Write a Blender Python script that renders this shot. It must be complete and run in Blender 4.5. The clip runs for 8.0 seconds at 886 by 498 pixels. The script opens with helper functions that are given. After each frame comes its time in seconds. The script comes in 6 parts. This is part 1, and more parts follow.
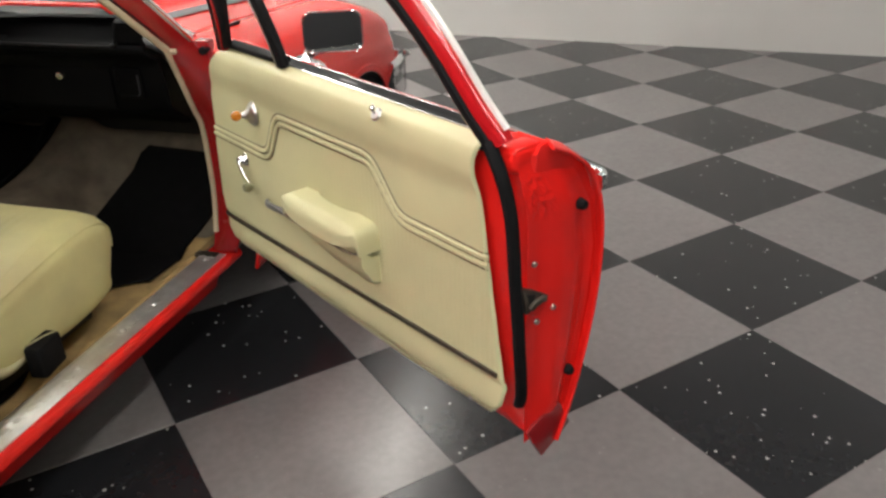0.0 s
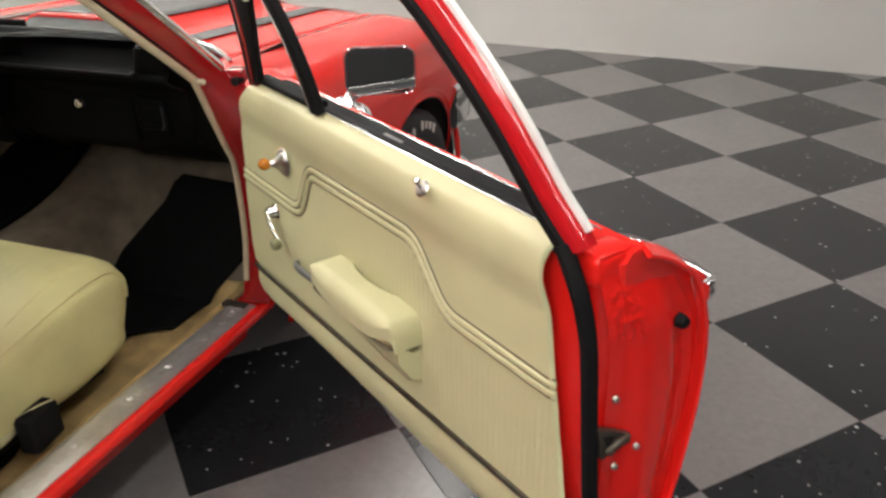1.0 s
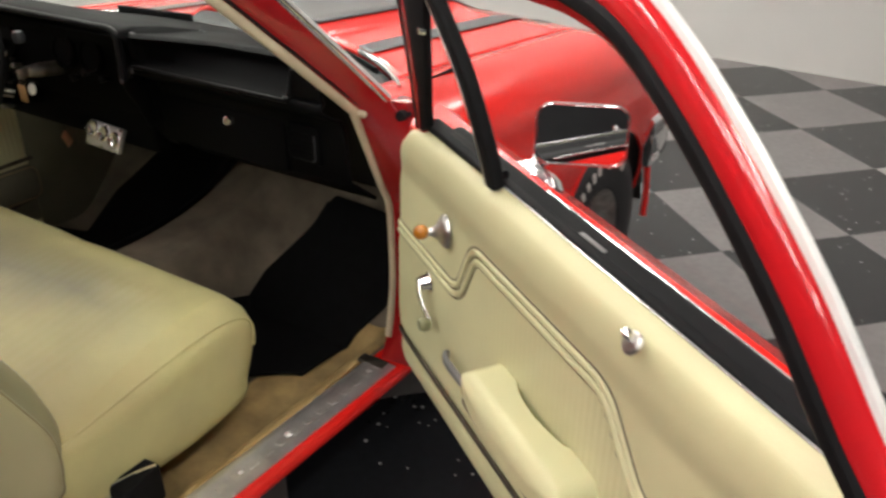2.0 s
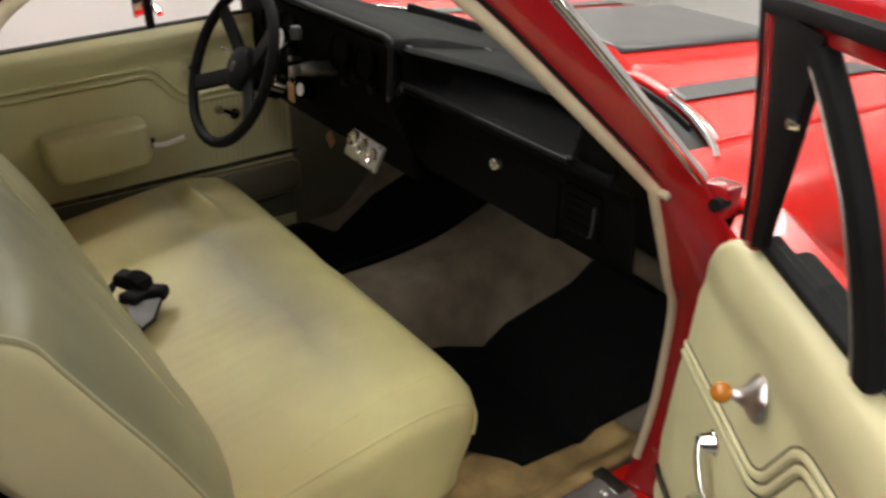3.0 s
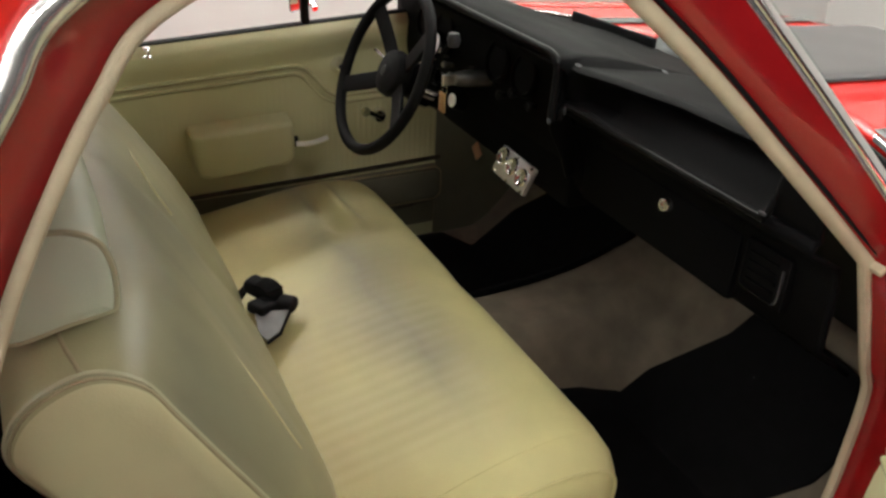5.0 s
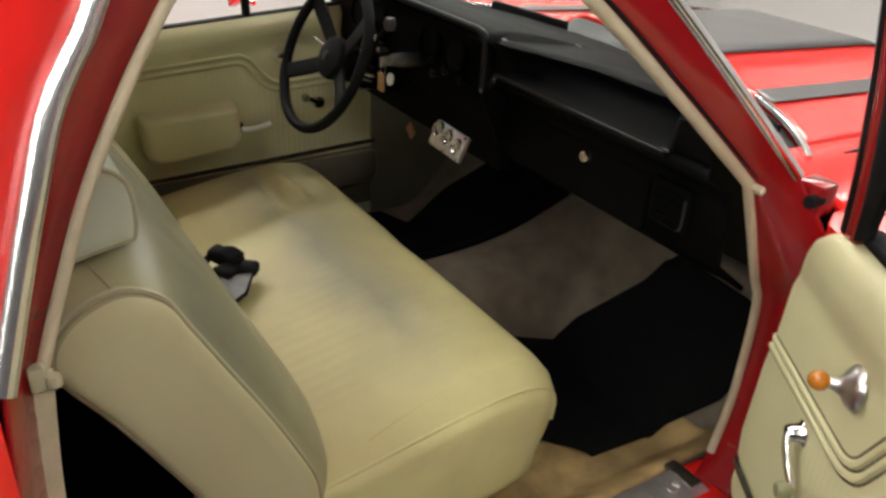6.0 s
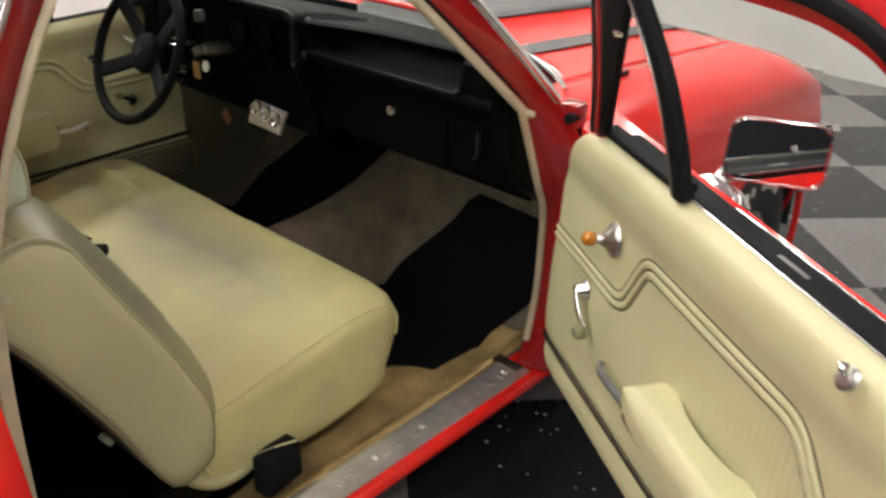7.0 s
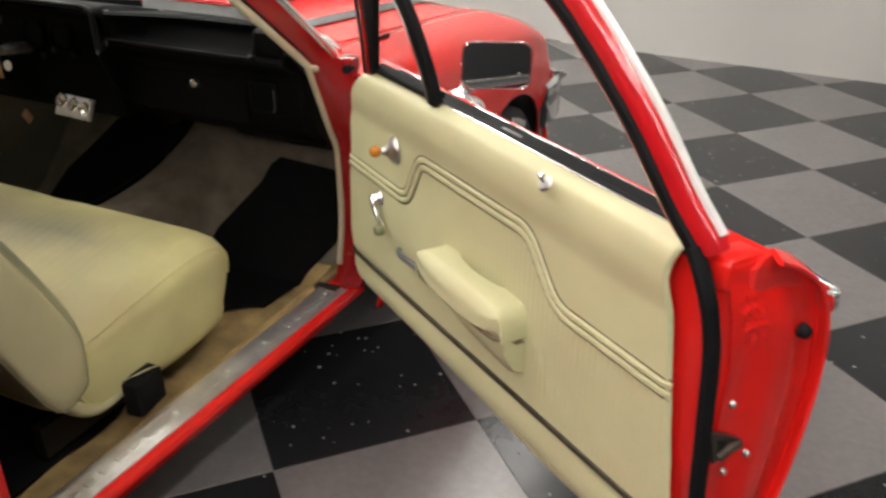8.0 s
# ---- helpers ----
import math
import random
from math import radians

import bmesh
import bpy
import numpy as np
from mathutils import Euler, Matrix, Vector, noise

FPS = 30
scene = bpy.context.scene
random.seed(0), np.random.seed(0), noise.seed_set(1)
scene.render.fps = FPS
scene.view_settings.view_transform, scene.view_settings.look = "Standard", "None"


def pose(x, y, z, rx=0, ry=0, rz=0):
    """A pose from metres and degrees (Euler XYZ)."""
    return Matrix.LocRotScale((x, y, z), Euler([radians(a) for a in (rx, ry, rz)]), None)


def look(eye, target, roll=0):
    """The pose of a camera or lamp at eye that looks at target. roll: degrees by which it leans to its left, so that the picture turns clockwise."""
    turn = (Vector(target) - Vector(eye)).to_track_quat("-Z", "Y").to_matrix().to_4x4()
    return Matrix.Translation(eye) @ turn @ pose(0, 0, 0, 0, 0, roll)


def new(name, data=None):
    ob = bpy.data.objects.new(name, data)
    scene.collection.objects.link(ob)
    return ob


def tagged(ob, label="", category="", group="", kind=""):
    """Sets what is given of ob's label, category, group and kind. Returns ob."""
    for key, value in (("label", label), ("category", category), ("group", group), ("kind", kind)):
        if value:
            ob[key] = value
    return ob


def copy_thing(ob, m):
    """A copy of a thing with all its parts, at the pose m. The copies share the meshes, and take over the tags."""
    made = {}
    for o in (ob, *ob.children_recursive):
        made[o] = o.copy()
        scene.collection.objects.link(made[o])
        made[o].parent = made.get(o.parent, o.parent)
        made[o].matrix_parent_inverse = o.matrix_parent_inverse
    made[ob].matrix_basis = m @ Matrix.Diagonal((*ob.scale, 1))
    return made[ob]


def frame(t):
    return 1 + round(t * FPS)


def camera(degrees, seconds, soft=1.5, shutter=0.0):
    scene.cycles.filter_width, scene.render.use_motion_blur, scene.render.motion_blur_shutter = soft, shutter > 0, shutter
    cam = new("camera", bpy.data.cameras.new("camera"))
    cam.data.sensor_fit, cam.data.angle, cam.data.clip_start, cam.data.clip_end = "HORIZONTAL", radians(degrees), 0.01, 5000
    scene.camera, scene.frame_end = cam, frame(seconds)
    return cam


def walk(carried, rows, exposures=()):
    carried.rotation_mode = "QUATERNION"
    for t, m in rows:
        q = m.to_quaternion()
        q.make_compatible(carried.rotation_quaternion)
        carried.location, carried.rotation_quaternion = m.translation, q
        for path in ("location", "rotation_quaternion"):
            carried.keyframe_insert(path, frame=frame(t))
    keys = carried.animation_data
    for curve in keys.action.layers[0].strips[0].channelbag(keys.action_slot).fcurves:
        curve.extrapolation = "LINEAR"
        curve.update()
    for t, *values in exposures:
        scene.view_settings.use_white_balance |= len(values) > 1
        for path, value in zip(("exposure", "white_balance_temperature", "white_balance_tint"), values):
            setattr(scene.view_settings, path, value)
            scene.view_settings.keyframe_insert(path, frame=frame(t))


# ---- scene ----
cam = camera(57.0, 8.0, soft=2.6, shutter=0.3)
PATH = [
    (0, (2.074, -2.005, 1.573), (1.585, -0.296, 0.656), -1.8),
    (0.5, (2.035, -1.814, 1.573), (1.49, -0.123, 0.655), -1.6),
    (1, (1.977, -1.641, 1.576), (1.346, 0.021, 0.661), -1.3),
    (1.2, (1.941, -1.575, 1.581), (1.257, 0.066, 0.666), -1.3),
    (2.3, (1.668, -1.166, 1.584), (0.564, 0.203, 0.633), 0.6),
    (2.5, (1.604, -1.1, 1.577), (0.394, 0.176, 0.623), 0.9),
    (3, (1.461, -1.0, 1.569), (0.071, 0.065, 0.604), 2.0),
    (3.5, (1.331, -0.94, 1.563), (-0.176, -0.06, 0.585), 2.9),
    (4, (1.251, -0.906, 1.56), (-0.309, -0.142, 0.568), 3.1),
    (4.2, (1.248, -0.908, 1.556), (-0.316, -0.152, 0.566), 3.2),
    (5.3, (1.346, -0.992, 1.564), (-0.178, -0.15, 0.582), 2.8),
    (5.5, (1.378, -1.03, 1.561), (-0.133, -0.155, 0.586), 3.2),
    (6, (1.461, -1.1, 1.559), (0.006, -0.122, 0.597), 2.9),
    (6.5, (1.55, -1.197, 1.565), (0.227, -0.038, 0.612), 2.4),
    (7, (1.659, -1.333, 1.572), (0.504, 0.001, 0.631), 1.8),
    (7.5, (1.78, -1.509, 1.587), (0.82, -0.025, 0.65), 0.8),
    (8, (1.894, -1.703, 1.58), (1.138, -0.097, 0.659), 0.3),
]
walk(cam, [(t, look(eye, target, roll)) for t, eye, target, roll in PATH])

from mathutils.bvhtree import BVHTree

# ---- light ----
world = bpy.data.worlds.new("world")
world.use_nodes = True
world.node_tree.nodes["Background"].inputs[0].default_value = (0.75, 0.8, 0.9, 1)
world.node_tree.nodes["Background"].inputs[1].default_value = 0.05
scene.world = world
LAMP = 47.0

# ---- materials ----
def wire(nt, a, b):
    nt.links.new(a, b)


def make(name, base, rough=0.5, metal=0.0, var=0.12, scale=6.0, bump=0.05, bscale=160.0, coat=0.0, spec=0.5, stain=None, stain_amount=0.0):
    """A surface with broad colour variation, fine grain in relief and uneven gloss."""
    m = bpy.data.materials.new(name)
    m.use_nodes = True
    nt = m.node_tree
    b = nt.nodes["Principled BSDF"]
    b.inputs["Metallic"].default_value = metal
    b.inputs["Specular IOR Level"].default_value = spec
    b.inputs["Coat Weight"].default_value = coat
    b.inputs["Coat Roughness"].default_value = 0.04
    tc = nt.nodes.new("ShaderNodeTexCoord")
    n1 = nt.nodes.new("ShaderNodeTexNoise")
    n1.inputs["Scale"].default_value = scale
    n1.inputs["Detail"].default_value = 5
    wire(nt, tc.outputs["Object"], n1.inputs["Vector"])
    ramp = nt.nodes.new("ShaderNodeValToRGB")
    ramp.color_ramp.elements[0].position, ramp.color_ramp.elements[1].position = 0.3, 0.7
    lo = [c * (1 - var) for c in base]
    hi = [min(1, c * (1 + var)) for c in base]
    ramp.color_ramp.elements[0].color = (*lo, 1)
    ramp.color_ramp.elements[1].color = (*hi, 1)
    wire(nt, n1.outputs["Fac"], ramp.inputs["Fac"])
    colour = ramp.outputs["Color"]
    if stain:
        n3 = nt.nodes.new("ShaderNodeTexNoise")
        n3.inputs["Scale"].default_value = 3.1
        n3.inputs["Detail"].default_value = 7
        wire(nt, tc.outputs["Object"], n3.inputs["Vector"])
        r3 = nt.nodes.new("ShaderNodeValToRGB")
        r3.color_ramp.elements[0].position, r3.color_ramp.elements[1].position = 0.5, 0.75
        r3.color_ramp.elements[1].color = (stain_amount, stain_amount, stain_amount, 1)
        wire(nt, n3.outputs["Fac"], r3.inputs["Fac"])
        mx = nt.nodes.new("ShaderNodeMix")
        mx.data_type = "RGBA"
        wire(nt, r3.outputs["Color"], mx.inputs[0])
        wire(nt, colour, mx.inputs[6])
        mx.inputs[7].default_value = (*stain, 1)
        colour = mx.outputs[2]
    wire(nt, colour, b.inputs["Base Color"])
    n2 = nt.nodes.new("ShaderNodeTexNoise")
    n2.inputs["Scale"].default_value = bscale
    n2.inputs["Detail"].default_value = 3
    wire(nt, tc.outputs["Object"], n2.inputs["Vector"])
    mr = nt.nodes.new("ShaderNodeMapRange")
    mr.inputs["To Min"].default_value, mr.inputs["To Max"].default_value = rough * 0.85, min(1, rough * 1.15)
    wire(nt, n1.outputs["Fac"], mr.inputs["Value"])
    wire(nt, mr.outputs["Result"], b.inputs["Roughness"])
    if bump:
        bp = nt.nodes.new("ShaderNodeBump")
        bp.inputs["Strength"].default_value = bump
        bp.inputs["Distance"].default_value = 0.002
        wire(nt, n2.outputs["Fac"], bp.inputs["Height"])
        wire(nt, bp.outputs["Normal"], b.inputs["Normal"])
    return m


def make_glass(name, tint, gloss):
    """Thin clear pane: lets light through and mirrors a little."""
    m = bpy.data.materials.new(name)
    m.use_nodes = True
    nt = m.node_tree
    nt.nodes.remove(nt.nodes["Principled BSDF"])
    tr, gl, mix = nt.nodes.new("ShaderNodeBsdfTransparent"), nt.nodes.new("ShaderNodeBsdfGlossy"), nt.nodes.new("ShaderNodeMixShader")
    tr.inputs["Color"].default_value = (*tint, 1)
    gl.inputs["Roughness"].default_value = 0.02
    mix.inputs[0].default_value = gloss
    wire(nt, tr.outputs[0], mix.inputs[1])
    wire(nt, gl.outputs[0], mix.inputs[2])
    wire(nt, mix.outputs[0], nt.nodes["Material Output"].inputs[0])
    return m


def make_tile(name, base, chip, density, rough):
    """Vinyl floor tile: mottled body with scattered chips, every tile its own pattern."""
    m = bpy.data.materials.new(name)
    m.use_nodes = True
    nt = m.node_tree
    b = nt.nodes["Principled BSDF"]
    tc, oi = nt.nodes.new("ShaderNodeTexCoord"), nt.nodes.new("ShaderNodeObjectInfo")
    mul = nt.nodes.new("ShaderNodeMath")
    mul.operation = "MULTIPLY"
    mul.inputs[1].default_value = 60
    wire(nt, oi.outputs["Random"], mul.inputs[0])
    add = nt.nodes.new("ShaderNodeVectorMath")
    wire(nt, tc.outputs["Object"], add.inputs[0])
    wire(nt, mul.outputs[0], add.inputs[1])
    vo = nt.nodes.new("ShaderNodeTexVoronoi")
    vo.inputs["Scale"].default_value = 42
    wire(nt, add.outputs[0], vo.inputs["Vector"])
    size = nt.nodes.new("ShaderNodeSeparateColor")
    wire(nt, vo.outputs["Color"], size.inputs[0])
    lim = nt.nodes.new("ShaderNodeMapRange")
    lim.inputs["From Min"].default_value, lim.inputs["From Max"].default_value = 1 - density, 1.0
    lim.inputs["To Min"].default_value, lim.inputs["To Max"].default_value = 0.0, 0.26
    wire(nt, size.outputs[0], lim.inputs["Value"])
    less = nt.nodes.new("ShaderNodeMath")
    less.operation = "LESS_THAN"
    wire(nt, vo.outputs["Distance"], less.inputs[0])
    wire(nt, lim.outputs[0], less.inputs[1])
    n1 = nt.nodes.new("ShaderNodeTexNoise")
    n1.inputs["Scale"].default_value, n1.inputs["Detail"].default_value = 5, 3
    wire(nt, add.outputs[0], n1.inputs["Vector"])
    ramp = nt.nodes.new("ShaderNodeValToRGB")
    ramp.color_ramp.elements[0].position, ramp.color_ramp.elements[1].position = 0.3, 0.72
    ramp.color_ramp.elements[0].color = (*[c * 0.97 for c in base], 1)
    ramp.color_ramp.elements[1].color = (*[c * 1.03 for c in base], 1)
    wire(nt, n1.outputs["Fac"], ramp.inputs["Fac"])
    shade = nt.nodes.new("ShaderNodeMapRange")
    shade.inputs["To Min"].default_value, shade.inputs["To Max"].default_value = 0.93, 1.07
    wire(nt, oi.outputs["Random"], shade.inputs["Value"])
    tint = nt.nodes.new("ShaderNodeVectorMath")
    tint.operation = "SCALE"
    wire(nt, ramp.outputs["Color"], tint.inputs[0])
    fine = nt.nodes.new("ShaderNodeTexNoise")
    fine.inputs["Scale"].default_value, fine.inputs["Detail"].default_value = 38, 4
    wire(nt, add.outputs[0], fine.inputs["Vector"])
    grain = nt.nodes.new("ShaderNodeMapRange")
    grain.inputs["From Min"].default_value, grain.inputs["From Max"].default_value = 0.3, 0.7
    grain.inputs["To Min"].default_value, grain.inputs["To Max"].default_value = 0.93, 1.07
    wire(nt, fine.outputs["Fac"], grain.inputs["Value"])
    mottle = nt.nodes.new("ShaderNodeMath")
    mottle.operation = "MULTIPLY"
    wire(nt, shade.outputs[0], mottle.inputs[0])
    wire(nt, grain.outputs[0], mottle.inputs[1])
    wire(nt, mottle.outputs[0], tint.inputs["Scale"])
    mx = nt.nodes.new("ShaderNodeMix")
    mx.data_type = "RGBA"
    wire(nt, less.outputs[0], mx.inputs[0])
    wire(nt, tint.outputs[0], mx.inputs[6])
    mx.inputs[7].default_value = (*chip, 1)
    wire(nt, mx.outputs[2], b.inputs["Base Color"])
    mr = nt.nodes.new("ShaderNodeMapRange")
    mr.inputs["To Min"].default_value, mr.inputs["To Max"].default_value = rough * 0.94, rough * 1.08
    wire(nt, n1.outputs["Fac"], mr.inputs["Value"])
    wire(nt, mr.outputs[0], b.inputs["Roughness"])
    bp = nt.nodes.new("ShaderNodeBump")
    bp.inputs["Strength"].default_value, bp.inputs["Distance"].default_value = 0.02, 0.002
    wire(nt, n1.outputs["Fac"], bp.inputs["Height"])
    wire(nt, bp.outputs["Normal"], b.inputs["Normal"])
    return m


def make_glow(name, colour, power):
    m = bpy.data.materials.new(name)
    m.use_nodes = True
    b = m.node_tree.nodes["Principled BSDF"]
    b.inputs["Base Color"].default_value = (0.8, 0.8, 0.8, 1)
    b.inputs["Emission Color"].default_value = (*colour, 1)
    b.inputs["Emission Strength"].default_value = power
    return m


RED = make("red_paint", (0.85, 0.018, 0.014), 0.24, var=0.03, scale=3, bump=0.01, bscale=30, coat=0.3)
# The body red again, darkened to put the opening's shade into the colour.
RED_SHADED = make("red_shaded_paint", (0.30, 0.006, 0.009), 0.26, var=0.03, scale=6, bump=0.03, bscale=60, coat=0.6)
RED_GLOSS = make("glossy_red_paint", (0.86, 0.016, 0.012), 0.3, var=0.03, scale=4, bump=0.06, bscale=26, coat=0.25, spec=0.35)
# Body red made deeper: the leaning frame's shade is part of this colour.
RED_FRAME_SHADED = make("shaded_frame_paint", (0.58, 0.012, 0.018), 0.2, var=0.03, scale=4, bump=0.35, bscale=30, coat=1.0)
STRIPE = make("charcoal_stripe", (0.055, 0.055, 0.058), 0.4, var=0.1, scale=5, bump=0.02, coat=0.3)
CREAM = make("cream_vinyl", (0.625, 0.605, 0.362), 0.42, var=0.06, scale=5, bump=0.18, bscale=420, stain=(0.42, 0.36, 0.24), stain_amount=0.25)
SEAT = make("worn_cream_vinyl", (0.70, 0.65, 0.315), 0.43, var=0.07, scale=7, bump=0.2, bscale=380, stain=(0.36, 0.31, 0.2), stain_amount=0.35)
# Stained cream vinyl, its base darkened to hold the shade at the seat's rear.
BACKREST_SHADED = make("shaded_backrest_vinyl", (0.38, 0.355, 0.20), 0.38, var=0.12, scale=4, bump=0.12, bscale=300, stain=(0.2, 0.2, 0.145), stain_amount=0.7)
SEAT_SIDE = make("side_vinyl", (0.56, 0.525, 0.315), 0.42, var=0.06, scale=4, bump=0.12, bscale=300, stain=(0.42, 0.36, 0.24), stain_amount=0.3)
PALE = make("pale_vinyl", (0.58, 0.64, 0.51), 0.35, var=0.05, scale=6, bump=0.12, bscale=300)


def soil_band(m, y0, y1, colour, amount, z0=0.0, x1=9.0):
    """A ragged greyed band of wear where legs rub, along the seat between y0 and y1, above z0, fading out towards x1."""
    nt = m.node_tree
    b = nt.nodes["Principled BSDF"]
    old = b.inputs["Base Color"].links[0].from_socket
    tc, sep = nt.nodes.new("ShaderNodeTexCoord"), nt.nodes.new("ShaderNodeSeparateXYZ")
    wire(nt, tc.outputs["Object"], sep.inputs[0])
    n = nt.nodes.new("ShaderNodeTexNoise")
    n.inputs["Scale"].default_value, n.inputs["Detail"].default_value = 5.0, 6.0
    wire(nt, tc.outputs["Object"], n.inputs["Vector"])
    push = nt.nodes.new("ShaderNodeMath")
    push.operation = "MULTIPLY_ADD"
    push.inputs[1].default_value = 0.12
    wire(nt, n.outputs["Fac"], push.inputs[0])
    wire(nt, sep.outputs["Y"], push.inputs[2])
    ramp = nt.nodes.new("ShaderNodeValToRGB")
    el = ramp.color_ramp.elements
    el[0].position, el[1].position = 0.0, 1.0
    el[0].color = el[1].color = (0, 0, 0, 1)
    mid = el.new(0.45)
    mid.color = (amount, amount, amount, 1)
    far = el.new(0.7)
    far.color = (amount * 0.6, amount * 0.6, amount * 0.6, 1)
    mr = nt.nodes.new("ShaderNodeMapRange")
    mr.inputs["From Min"].default_value, mr.inputs["From Max"].default_value = y0, y1
    wire(nt, push.outputs[0], mr.inputs["Value"])
    wire(nt, mr.outputs[0], ramp.inputs["Fac"])
    n2 = nt.nodes.new("ShaderNodeTexNoise")
    n2.inputs["Scale"].default_value, n2.inputs["Detail"].default_value = 3.3, 3.0
    wire(nt, tc.outputs["Object"], n2.inputs["Vector"])
    patch = nt.nodes.new("ShaderNodeMapRange")
    patch.inputs["From Min"].default_value, patch.inputs["From Max"].default_value = 0.15, 0.5
    wire(nt, n2.outputs["Fac"], patch.inputs["Value"])
    both = nt.nodes.new("ShaderNodeMath")
    both.operation = "MULTIPLY"
    wire(nt, ramp.outputs["Color"], both.inputs[0])
    wire(nt, patch.outputs[0], both.inputs[1])
    above = nt.nodes.new("ShaderNodeMapRange")
    above.inputs["From Min"].default_value, above.inputs["From Max"].default_value = z0, z0 + 0.05
    wire(nt, sep.outputs["Z"], above.inputs["Value"])
    upper_only = nt.nodes.new("ShaderNodeMath")
    upper_only.operation = "MULTIPLY"
    wire(nt, both.outputs[0], upper_only.inputs[0])
    wire(nt, above.outputs[0], upper_only.inputs[1])
    inner = nt.nodes.new("ShaderNodeMapRange")
    inner.inputs["From Min"].default_value, inner.inputs["From Max"].default_value = x1, x1 - 0.3
    wire(nt, sep.outputs["X"], inner.inputs["Value"])
    fading = nt.nodes.new("ShaderNodeMath")
    fading.operation = "MULTIPLY"
    wire(nt, upper_only.outputs[0], fading.inputs[0])
    wire(nt, inner.outputs[0], fading.inputs[1])
    mx = nt.nodes.new("ShaderNodeMix")
    mx.data_type = "RGBA"
    wire(nt, fading.outputs[0], mx.inputs[0])
    wire(nt, old, mx.inputs[6])
    mx.inputs[7].default_value = (*colour, 1)
    wire(nt, mx.outputs[2], b.inputs["Base Color"])


soil_band(SEAT, -0.49, -0.17, (0.24, 0.222, 0.158), 0.8, 0.56, 0.50)
soil_band(SEAT, -0.85, -0.36, (0.46, 0.36, 0.17), 0.65, 0.54)
soil_band(BACKREST_SHADED, -0.95, -0.62, (0.19, 0.188, 0.13), 0.9)
# Cream trim darkened to carry the shade low in the driver's footwell.
CREAM_SHADED = make("shaded_cream_trim", (0.16, 0.15, 0.105), 0.6, var=0.15, scale=8, bump=0.2, bscale=300)
WELT = make("cream_piping", (0.43, 0.41, 0.27), 0.45, var=0.08, scale=20, bump=0.1)
LINE = make("dark_seam", (0.12, 0.095, 0.06), 0.6, var=0.2, scale=30)
STITCH = make("brown_stitching", (0.33, 0.28, 0.17), 0.6, var=0.2, scale=30)
LACE = make("tan_windlace", (0.52, 0.45, 0.31), 0.7, var=0.1, scale=25, bump=0.3, bscale=500)
CARPET = make("tan_carpet", (0.47, 0.335, 0.15), 0.95, var=0.3, scale=14, bump=0.9, bscale=520, spec=0.1, stain=(0.1, 0.075, 0.05), stain_amount=0.5)
CARPET_DARK = make("brown_tunnel_carpet", (0.20, 0.168, 0.128), 0.95, var=0.25, scale=12, bump=0.9, bscale=520, spec=0.1, stain=(0.1, 0.085, 0.068), stain_amount=0.6)
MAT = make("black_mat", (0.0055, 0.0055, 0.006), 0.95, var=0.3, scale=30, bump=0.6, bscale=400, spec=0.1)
DASH = make("black_dash_vinyl", (0.004, 0.004, 0.0045), 0.55, var=0.2, scale=8, bump=0.12, bscale=350, spec=0.035)
DASH_LIP = make("black_dash_lip", (0.006, 0.006, 0.0068), 0.36, var=0.2, scale=8, bump=0.08, bscale=300, spec=0.10)
DASH_GREY = make("dash_grey", (0.05, 0.052, 0.06), 0.45, var=0.4, scale=60, bump=0.1)
DARK = make("dark_metal", (0.006, 0.006, 0.007), 0.55, var=0.3, scale=10, bump=0.1)
RUBBER = make("black_rubber", (0.008, 0.008, 0.009), 0.65, var=0.25, scale=18, bump=0.15, bscale=200, spec=0.12)
TYRE = make("tyre_rubber", (0.022, 0.022, 0.024), 0.7, var=0.2, scale=18, bump=0.2, bscale=120)
CHROME = make("chrome", (0.85, 0.85, 0.86), 0.08, metal=1, var=0.04, scale=20, bump=0.01)
DULL = make("pitted_chrome", (0.56, 0.55, 0.53), 0.3, metal=1, var=0.25, scale=40, bump=0.1, bscale=150)
ALU = make("brushed_aluminium", (0.80, 0.79, 0.78), 0.3, metal=0.8, var=0.14, scale=16, bump=0.7, bscale=48, stain=(0.45, 0.44, 0.42), stain_amount=0.6)
STEEL = make("dark_steel", (0.12, 0.105, 0.085), 0.45, metal=0.8, var=0.35, scale=40, bump=0.2)
AMBER = make("amber_plastic", (0.5, 0.17, 0.012), 0.22, var=0.2, scale=60, coat=0.5)
OLIVE = make("aged_clear_knob", (0.2, 0.2, 0.11), 0.3, var=0.3, scale=60)
WHITE = make("white_letter", (0.75, 0.74, 0.7), 0.6, var=0.1, scale=30)
PEWTER = make("grey_plastic", (0.15, 0.148, 0.15), 0.4, var=0.15, scale=30)
BROWNTAG = make("brown_leather", (0.4, 0.2, 0.12), 0.6, var=0.2, scale=40)
# Chrome with its bright reflections put into a near-white, barely metallic colour.
CHROME_WHITE = make("whitened_chrome", (0.88, 0.88, 0.87), 0.3, metal=0.1, var=0.05, scale=30, bump=0.02)
TRIM = make("polished_trim", (0.82, 0.82, 0.82), 0.2, metal=0.9, var=0.06, scale=20, bump=0.03, bscale=60)
MIRROR = make("mirror_glass", (0.9, 0.9, 0.9), 0.02, metal=1, var=0.0, bump=0)
GLASS = make_glass("clear_glass", (0.95, 0.97, 0.96), 0.05)
SHIELD_GLASS = make_glass("tinted_windshield", (0.80, 0.86, 0.83), 0.05)
VENT_GLASS = make_glass("vent_glass", (0.92, 0.95, 0.94), 0.10)
